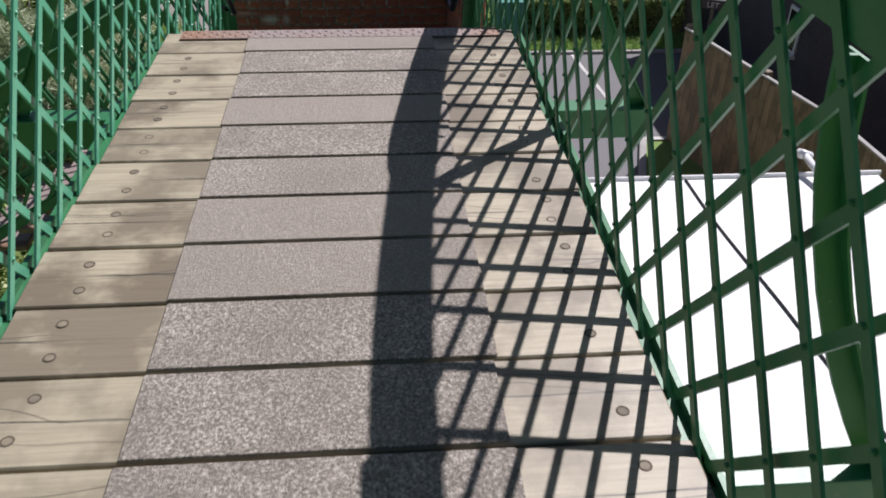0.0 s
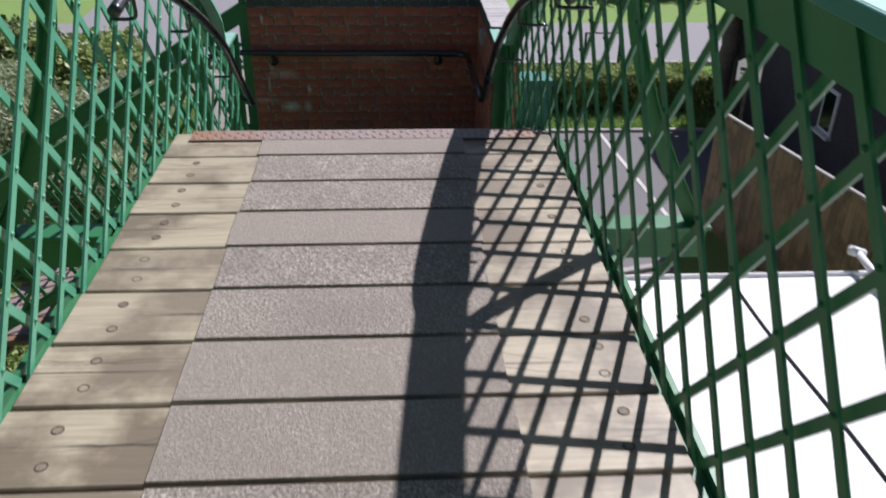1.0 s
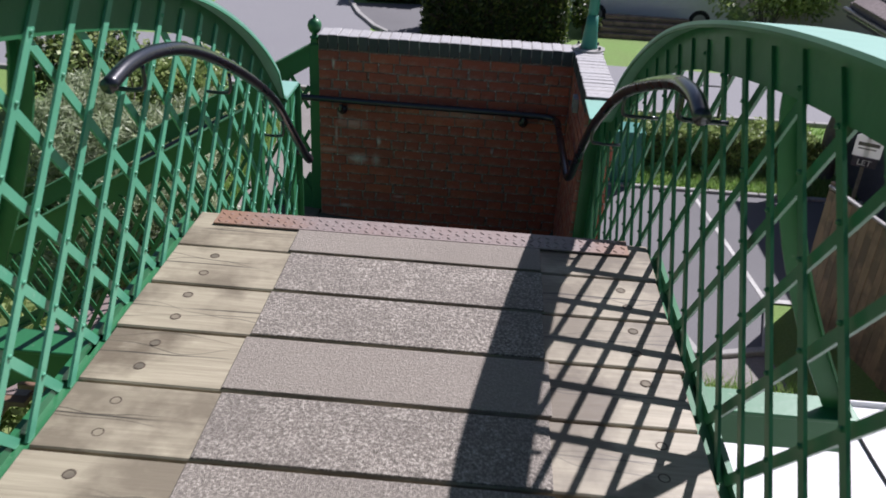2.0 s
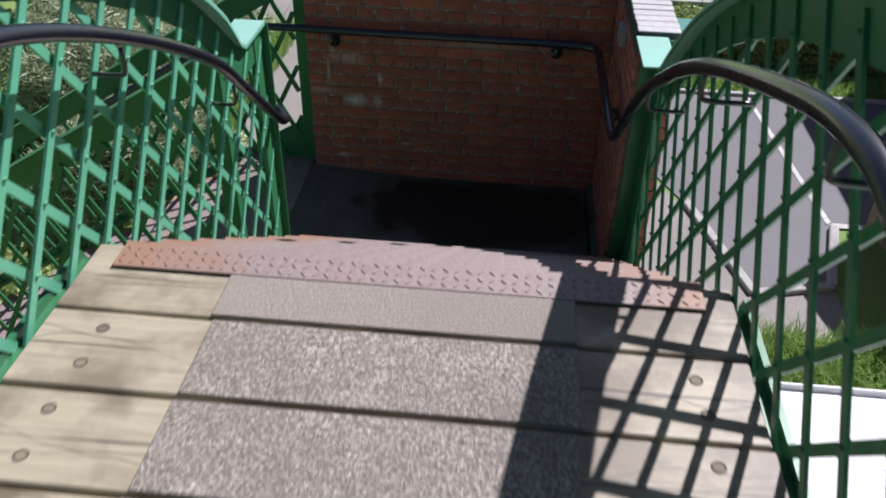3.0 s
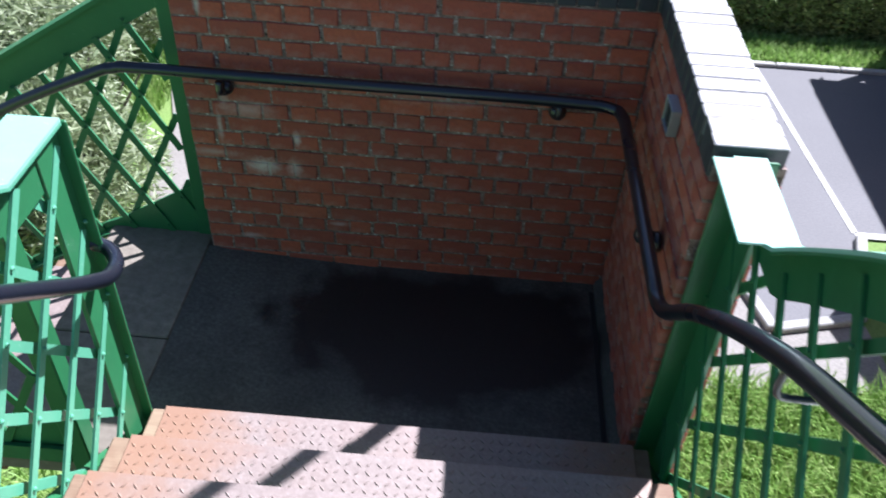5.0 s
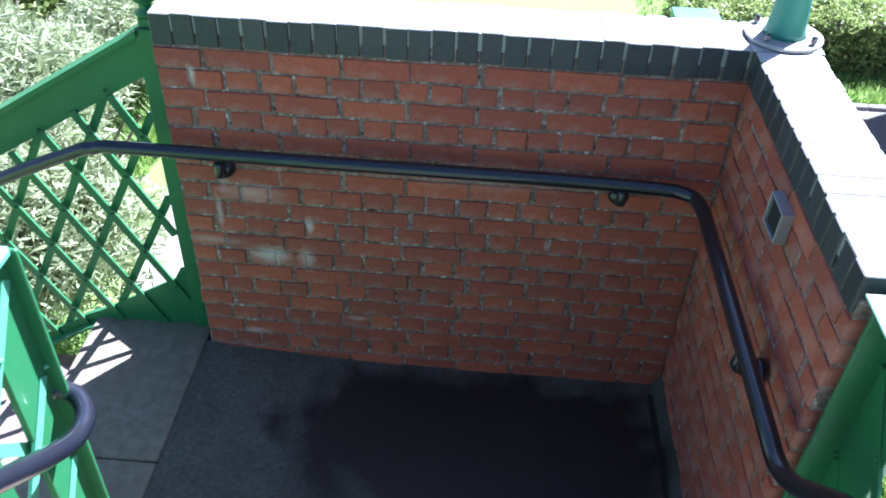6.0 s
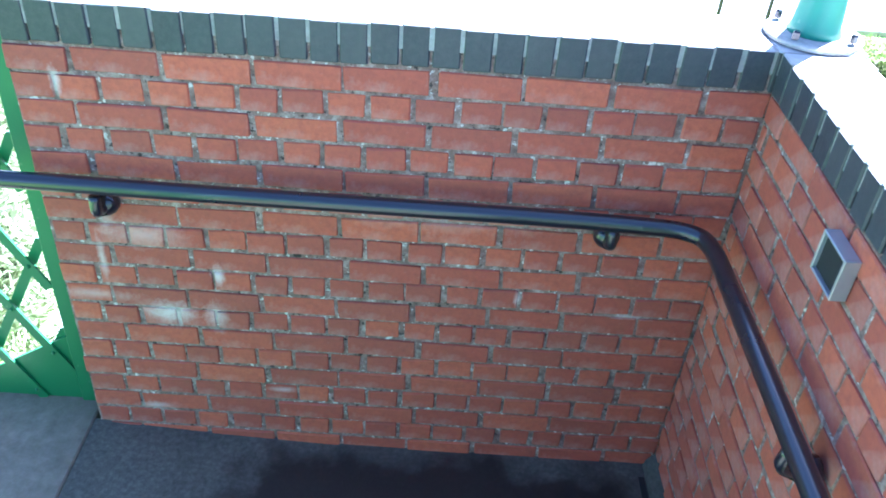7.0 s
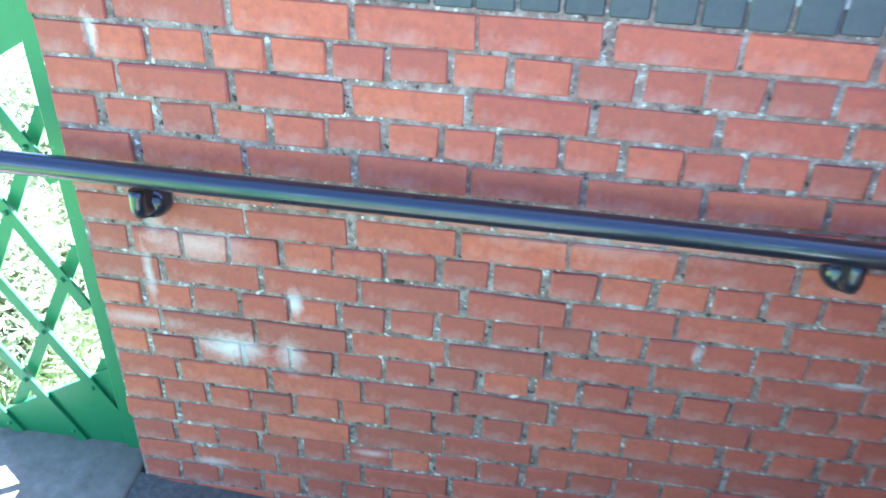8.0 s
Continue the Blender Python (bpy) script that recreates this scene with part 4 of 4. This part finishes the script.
def deck():
    t = thing("deck", "weathered timber deck of broad planks with grey grit sheets", "deck", (0, 0, 0), "structure")
    rng = random.Random(6)
    bm = lathe(0, 0, [(0.0185, 0.0), (0.018, 0.0012), (0.0135, 0.0012), (0.013, 0.0004)], 14)
    bm.normal_update()
    plug = mesh_from(bm, "bolt_plug", [SOIL, PLUGWOOD])
    for f in plug.polygons:
        if f.normal.z > 0.5 and len(f.vertices) > 6:
            f.material_index = 1
    for k, (y1, y0) in enumerate(zip([Y_DECK] + JOINTS, JOINTS)):
        half = (y1 - y0) / 2 - 0.0065
        e = rng.uniform(0, 0.016)
        ob = part("deck_plank", box(-0.95 - e, 0.905 + e, -half, half, -0.05, 0.0, 0.005), DECKWOOD, t)
        ob.location = (rng.uniform(-0.006, 0.006), (y0 + y1) / 2, DECK - (0.004 if k == 0 else rng.uniform(0.0, 0.003)))
        ob.rotation_euler = (rng.gauss(0, 0.002), 0, rng.gauss(0, 0.0012))
        front = y1 - 0.122 if k == 0 else y1 - 0.012
        ob = part("grit_sheet", box(-0.507 + rng.uniform(-0.008, 0.008), 0.466 + rng.uniform(-0.006, 0.012), y0 + 0.009 - (y0 + front) / 2, (front - y0) / 2, -0.0015, 0.0055, 0.002), GRIT, t)
        ob.location = (0, (y0 + front) / 2, DECK + 0.001)
        if k:
            for x in (-0.785, 0.772):
                for f in (0.29, 0.73):
                    if rng.random() < 0.18:
                        continue
                    ob = new("bolt_plug", plug)
                    ob.parent, ob.location = t, (x + rng.uniform(-0.012, 0.012), y0 + (y1 - y0) * f + rng.uniform(-0.01, 0.01), DECK - 0.001)
    pl = new("chequer_plate", plate_mesh(XL + 0.02, 0.835, -0.12, 0.0, 0.006))
    pl.parent, pl.location = t, (0, Y_DECK, DECK + 0.001)
    # unseen sheet added to block light from below and keep joints dark
    part("under_plate", box(-0.94, 0.90, DECK_BACK, Y_DECK - 0.03, DECK - 0.095, DECK - 0.088), RUBBER, t, "added unseen black sheet that darkens the plank joints")
    for x in (-0.90, 0.0, 0.86):
        part("bearer", box(x - 0.04, x + 0.04, DECK_BACK, Y_DECK - 0.03, DECK - 0.30, DECK - 0.097), GREEN, t)


deck()


# ---- bridge: lattice parapets ----


def lattice_run(name, label, to_world, u0, u1, top, foot, web, first, first_b, step, rise, zref, cap_in, cap_out, rivets=True, kick=None, paint=None):
    """A lattice parapet along u. to_world(u, n, z): n is the way to the walking side."""
    t = thing(name, label, "parapet")
    paint = paint or GREEN
    if isinstance(cap_in, (int, float)):
        width = cap_in

        def cap_in(u):
            return width
    us = list(np.arange(u0, u1, 0.06)) + [u1]

    def strip(fn_a, fn_b, n0, n1):
        bm = bmesh.new()
        rows = [[bm.verts.new(to_world(u, n if isinstance(n, (int, float)) else n(u), z)) for n, z in ((n0, fn_a(u)), (n1, fn_a(u)), (n1, fn_b(u)), (n0, fn_b(u)))] for u in us]
        for a, b in zip(rows, rows[1:]):
            for k in range(4):
                bm.faces.new((a[k], a[(k + 1) % 4], b[(k + 1) % 4], b[k]))
        bm.faces.new(rows[0])
        bm.faces.new(rows[-1][::-1])
        bmesh.ops.recalc_face_normals(bm, faces=bm.faces[:])
        return bm
    part("coping", strip(lambda u: top(u) - 0.012, top, (lambda u: -cap_out(u)) if callable(cap_out) else -cap_out, cap_in), GREEN if kick else GREEN_GLARE, t, "narrow coping strip" if kick else "broad sunlit coping strip")
    part("coping_lip", strip(lambda u: top(u) - 0.022, lambda u: top(u) - 0.012, lambda u: cap_in(u) - 0.008, cap_in), paint, t)
    # web and foot strips keep darker green, standing for shade on the left run
    part("web_plate", strip(lambda u: top(u) - web, lambda u: top(u) - 0.012, -0.006, 0.006), GREEN, t)
    part("web_angle", strip(lambda u: top(u) - 0.075, lambda u: top(u) - 0.013, -0.02, -0.0065), GREEN, t)
    part("bottom_angle", strip(lambda u: foot(u) - 0.05, lambda u: foot(u) + 0.03, -0.03, -0.012), GREEN, t)
    part("bottom_flange", strip(lambda u: foot(u) - 0.012, lambda u: foot(u), -0.012, 0.055), GREEN, t)
    if kick:
        part("kick_plate", strip(lambda u: foot(u) - 0.02, kick, -0.005, 0.005), paint, t)
    lines = {1: [], -1: []}
    for fam, c in ((1, first), (-1, first_b)):
        n_in = 0.0115 if fam == 1 else -0.0115
        while c < u1 + 2.6:
            # the bar's line passes height zref at u = c
            run = [(u, zref + fam * rise * (u - c)) for u in np.arange(c - 2.6, c + 2.6, 0.01)]
            run = [(u, z) for u, z in run if u0 + 0.012 <= u <= u1 - 0.012 and foot(u) - 0.01 <= z <= top(u) - (web - 0.02 if kick else 0.05)]
            if len(run) > 8:
                (ua, za), (ub, zb) = run[0], run[-1]
                d = Vector((ub - ua, 0, zb - za)).normalized()
                w = Vector((-d.z, 0, d.x)) * 0.0155
                bm = bmesh.new()
                q = [(ua - w.x, za - w.z), (ub - w.x, zb - w.z), (ub + w.x, zb + w.z), (ua + w.x, za + w.z)]
                lo = [bm.verts.new(to_world(u, n_in - 0.0045, z)) for u, z in q]
                hi = [bm.verts.new(to_world(u, n_in + 0.0045, z)) for u, z in q]
                bm.faces.new(lo)
                bm.faces.new(hi[::-1])
                for k in range(4):
                    bm.faces.new((lo[k], hi[k], hi[(k + 1) % 4], lo[(k + 1) % 4]))
                bmesh.ops.recalc_face_normals(bm, faces=bm.faces[:])
                part("lattice_bar", bm, paint, t)
                lines[fam].append(c)
            c += step
    if rivets:
        bm = bmesh.new()
        for a in lines[1]:
            for b in lines[-1]:
                u = (a + b) / 2
                z = zref + rise * (u - a)
                if u0 < u < u1 and foot(u) + 0.02 < z < top(u) - 0.1:
                    p = Vector(to_world(u, 0.0175, z))
                    r = bmesh.ops.create_icosphere(bm, subdivisions=1, radius=0.008)
                    bmesh.ops.translate(bm, verts=r["verts"], vec=p)
        tagged(part("rivets", bm, paint, t), kind="stuff")
    return t


X_RIGHT, X_LEFT = 0.938, -0.985
lattice_run("stair_parapet", "green painted iron lattice parapet with a sweeping coping", lambda u, n, z: (X_RIGHT - n, u, z),
            DECK_BACK, -1.08, top_of, foot_of, 0.16, -2.414 - 40 * 0.2565, -1.818 - 42 * 0.2565, 0.2565, 1.2, 1.5, 0.068, lambda u: 0.107 - 0.085 * min(1.0, max(0.0, (u + 1.8) / 0.35)))
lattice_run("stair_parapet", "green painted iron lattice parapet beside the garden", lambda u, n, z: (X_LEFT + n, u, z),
            DECK_BACK, -1.14, top_of, foot_of, 0.16, -4.796 - 32 * 0.25, -3.486 - 37 * 0.25, 0.25, 1.2, 1.5, lambda u: 0.075 - 0.04 * min(1.0, max(0.0, (u + 1.75) / 0.25)), 0.11, paint=GREEN_SUNLIT)


right_lap = thing("coping_lap", "overlapping green iron coping strip on the parapet", "coping")
part("strip", box(X_RIGHT - 0.070, X_RIGHT + 0.109, DECK_BACK, -5.114, 2.6955, 2.708, 0.002), GREEN_GLARE, right_lap)
part("edge", box(X_RIGHT - 0.079, X_RIGHT - 0.071, DECK_BACK, -5.114, 2.672, 2.708, 0.002), TEAL, right_lap)


def low_top(u):
    return 1.365 - 0.60 * max(u - 1.13, 0) if u > 1.0 else 1.365


def low_foot(u):
    return max(0.0, 0.0) - 0.62 * max(u - 1.58, 0)


def low_kick(u):
    return 0.30 - 0.60 * (u - 1.13)


lattice_run("stair_parapet_lower", "green lattice parapet going down beside the lower stair", lambda u, n, z: (-u, 0.10 - n, z),
            1.142, 4.6, low_top, low_foot, 0.17, 1.11 - 8 * 0.19, 1.11 - 8 * 0.19, 0.19, 1.9, 0.4, 0.03, 0.05, True, lambda u: max(low_kick(u), low_foot(u) + 0.04))
lattice_run("stair_parapet_lower", "green lattice parapet on the lower stair's outer side", lambda u, n, z: (-u, -1.205 + n, z),
            1.26, 4.6, low_top, low_foot, 0.17, 1.11 - 8 * 0.19, 1.11 - 8 * 0.19, 0.19, 1.9, 0.4, 0.03, 0.05, True, lambda u: max(low_kick(u), low_foot(u) + 0.04))


def newel(cx, cy, z0, z1, s, label, half=0.04):
    t = thing("newel_post", label, "post", (0, 0, 0))
    part("post", box(cx - half, cx + half, cy - half, cy + half, z0, z1, 0.006), GREEN, t)
    prof = [(0.05, 0), (0.055, 0.015), (0.03, 0.03), (0.028, 0.055), (0.05, 0.07), (0.068, 0.10), (0.074, 0.135), (0.066, 0.17), (0.04, 0.20), (0.014, 0.212), (0.018, 0.226), (0.010, 0.245)]
    part("finial", lathe(cx, cy, [(r * s, z1 + z * s) for r, z in prof], 20), GREEN, t, "rounded ball finial", True)
    return t


newel(-1.112, 0.125, -0.14, 1.395, 0.72, "green iron newel post with a ball at the brick wall", 0.028)
newel(-1.22, -1.19, -0.14, 1.425, 0.72, "green iron newel post with a ball at the stair foot")
jamb = thing("end_post", "green iron plate post at the lower parapet's head", "post", (0, 0, 0))
part("plate", box(-1.15, -1.064, 0.083, 0.095, -0.14, 1.36, 0.003), GREEN, jamb)
end_post = thing("end_post", "green iron plate post at the parapet's foot", "post", (0, 0, 0))
part("plate", box(X_LEFT - 0.005, X_LEFT + 0.012, -1.265, -1.13, -0.05, 1.435, 0.003), GREEN, end_post)
part("flange", box(X_LEFT - 0.08, X_LEFT + 0.045, -1.137, -1.125, -0.05, 1.435, 0.003), GREEN, end_post)
end_post = thing("end_post", "green iron plate post against the brick side wall", "post", (0, 0, 0))
part("plate", box(X_RIGHT - 0.012, X_RIGHT + 0.005, -1.245, -1.08, -0.05, 1.435, 0.003), GREEN, end_post)
part("flange", box(X_RIGHT - 0.085, X_RIGHT + 0.06, -1.087, -1.075, -0.05, 1.435, 0.003), GREEN, end_post)


def raker(y, side):
    """A curved plate strut outside the parapet, from an outrigger at deck level up to the coping."""
    t = thing("raking_strut", "green curved iron strut bracing the parapet outside", "strut", (0, y, 0), "", "parapet struts")
    x0 = X_RIGHT if side > 0 else X_LEFT
    pts = []
    for k in range(9):
        f = k / 8
        pts.append((x0 + side * (0.03 + 0.37 * (1 - f) ** 1.7), DECK - 0.03 + f * 1.08))
    outer = [(x + side * 0.07 * (1 - 0.4 * i / 8), z) for i, (x, z) in enumerate(pts)]
    part("strut_plate", prism(pts + outer[::-1], "y", -0.006, 0.006), GREEN, t)
    far_edge = [(x + side * 0.008, z) for x, z in outer]
    part("strut_flange", prism(outer + far_edge[::-1], "y", -0.04, 0.04), GREEN, t)
    part("outrigger", box(min(x0, x0 + side * 0.5), max(x0, x0 + side * 0.5), -0.06, 0.06, DECK - 0.045, DECK - 0.03, 0.003), GREEN, t, "flat outrigger plate")
    part("outrigger_web", box(min(x0, x0 + side * 0.5), max(x0, x0 + side * 0.5), -0.006, 0.006, DECK - 0.2, DECK - 0.046), GREEN, t)


part("cap_plate", box(0.808, 0.955, -1.455, -1.10, 1.4485, 1.456, 0.002), GREEN_GLARE, end_post, "sunlit flat cap plate")
for yy in (-3.92, -6.1, -8.28):
    raker(yy, 1)
for yy in (-3.92, -6.1):
    raker(yy, -1)


# ---- handrails ----
def rail(label, pts, brackets, r=0.024):
    t = thing("handrail", label, "handrail")
    part("tube", tube(smooth_path(pts, 6), r, 14), BLACKPAINT, t, smooth=True)
    for p, q in brackets:
        p, q = Vector(p), Vector(q)
        bm = bmesh.new()
        add_tube(bm, smooth_path([p - Vector((0, 0, 0.015)), p - Vector((0, 0, 0.085)), p + (q - p) * 0.25 - Vector((0, 0, 0.10)), Vector((q.x, q.y, p.z - 0.10))], 4), 0.008, 8)
        part("bracket", bm, BLACKPAINT, t, smooth=True)
    return t


RX = 0.77
R_UP = [(RX, -1.43, 1.19), (RX, -1.68, 1.397), (RX, -1.95, 1.59), (RX, -2.2, 1.737), (RX, -2.43, 1.865), (RX, -2.68, 1.983), (RX, -2.86, 2.057), (RX, -3.05, 2.128), (RX, -3.38, 2.24), (RX, -3.65, 2.318), (RX, -3.85, 2.342), (RX, -3.97, 2.322)]
rail("black tubular handrail along the brick walls and up the stair",
     [(-2.6, -0.07, 0.30), (-1.85, -0.07, 0.74), (-1.40, -0.07, 0.955), (-1.31, -0.07, 0.985), (-1.2, -0.07, 0.995), (-0.6, -0.07, 0.99), (0.2, -0.07, 0.986), (0.55, -0.07, 0.98), (0.69, -0.085, 0.978), (0.74, -0.15, 0.978),
      (0.745, -0.35, 0.98), (0.748, -0.8, 0.98), (0.752, -1.06, 0.972), (0.757, -1.16, 0.965), (0.764, -1.25, 1.01)] + R_UP,
     [((RX, y, z), (X_RIGHT - 0.02, y, z)) for y, z in ((-1.95, 1.59), (-2.75, 2.012), (-3.7, 2.325))])
LX = -0.865
rail("black tubular handrail on the garden side of the stair",
     [(LX, -3.85, 2.248), (LX, -3.7, 2.268), (LX, -3.5, 2.255), (LX, -3.22, 2.192), (LX, -2.85, 2.05), (LX, -2.43, 1.848), (LX, -2.04, 1.62), (LX, -1.8, 1.42), (LX, -1.51, 1.175), (LX, -1.38, 1.07), (LX - 0.003, -1.27, 0.993), (LX - 0.02, -1.18, 0.967), (LX - 0.065, -1.125, 0.97), (LX - 0.115, -1.125, 0.985), (LX - 0.14, -1.16, 0.99)],
     [((LX, y, z), (X_LEFT + 0.02, y, z)) for y, z in ((-1.9, 1.48), (-2.75, 1.985), (-3.6, 2.26))])


def wall_bracket(x, y, axis):
    t = thing("rail_bracket", "black iron wall bracket under the handrail", "bracket", (x, y, 0.93), "", "handrail brackets")
    if axis == "y":
        part("arm", tube(smooth_path([(0, -0.002, 0.03), (0, 0.0, -0.02), (0, 0.07, -0.03)], 4), 0.016, 10), BLACKPAINT, t, smooth=True)
        bm = lathe(0, 0, [(0.037, 0), (0.037, 0.012), (0.032, 0.027), (0.02, 0.038), (0.005, 0.043)], 16)
        bmesh.ops.transform(bm, matrix=pose(0, 0.068, -0.03, 90, 0, 0), verts=bm.verts[:])
    else:
        part("arm", tube(smooth_path([(0, 0, 0.03), (0.0, 0, -0.02), (0.07, 0, -0.03)], 4), 0.016, 10), BLACKPAINT, t, smooth=True)
        bm = lathe(0, 0, [(0.037, 0), (0.037, 0.012), (0.032, 0.027), (0.02, 0.038), (0.005, 0.043)], 16)
        bmesh.ops.transform(bm, matrix=pose(0.07, 0, -0.03, 0, -90, 0), verts=bm.verts[:])
    part("rose", bm, BLACKPAINT, t, smooth=True)
    web = [(0.0, 0.02), (0.066, 0.0), (0.066, -0.045), (0.03, -0.05), (-0.008, -0.03)]
    part("gusset", prism(web, "x", -0.011, 0.011) if axis == "y" else prism(web, "y", -0.011, 0.011), RUBBER, t)


wall_bracket(-0.88, -0.07, "y")
wall_bracket(0.50, -0.07, "y")
wall_bracket(0.748, -0.80, "x")

vent = thing("wall_box", "small open grey metal box on the brick wall", "wall box", (WALL_R - 0.001, -0.585, 1.262))
for dims in ((-0.034, 0, -0.056, -0.049, -0.048, 0.048), (-0.034, 0, 0.049, 0.056, -0.048, 0.048),
             (-0.034, 0, -0.049, 0.049, -0.048, -0.042), (-0.034, 0, -0.049, 0.049, 0.042, 0.048)):
    part("side", box(*dims, 0.0015), STEELGREY, vent)
# shade inside the box is put in as a shallow black block
part("back", box(-0.024, 0, -0.049, 0.049, -0.042, 0.042), RUBBER, vent, "black fill for the shade inside")


def lamp_post(cx, cy, z):
    t = thing("lamp_post", "teal painted lamp post with a flared foot on the wall", "lamp post", (0, 0, 0))
    part("foot", lathe(cx, cy, [(0.068, z + 0.012), (0.06, z + 0.03), (0.054, z + 0.09), (0.046, z + 0.17), (0.04, z + 0.25)], 24), TEAL, t, "flared foot", True)
    part("base_flange", lathe(cx, cy, [(0.118, z), (0.12, z + 0.004), (0.12, z + 0.010), (0.115, z + 0.013)], 28), CONCRETE, t, "weathered bolted flange")
    part("shaft", lathe(cx, cy, [(0.038, z + 0.25), (0.036, z + 0.5), (0.044, z + 0.52), (0.044, z + 0.55), (0.033, z + 0.57), (0.028, z + 2.3)], 18), TEAL, t, "", True)
    part("ladder_bar", tube([(cx - 0.22, cy + 0.1, z + 2.15), (cx + 0.22, cy - 0.1, z + 2.15)], 0.014, 8), TEAL, t)
    for k in range(4):
        a = radians(45 + 90 * k)
        part("bolt", lathe(cx + 0.1 * math.cos(a), cy + 0.1 * math.sin(a), [(0.01, z + 0.018), (0.01, z + 0.034), (0.006, z + 0.038)], 6), BLACKPAINT, t)


lamp_post(0.93, 0.105, COPING)
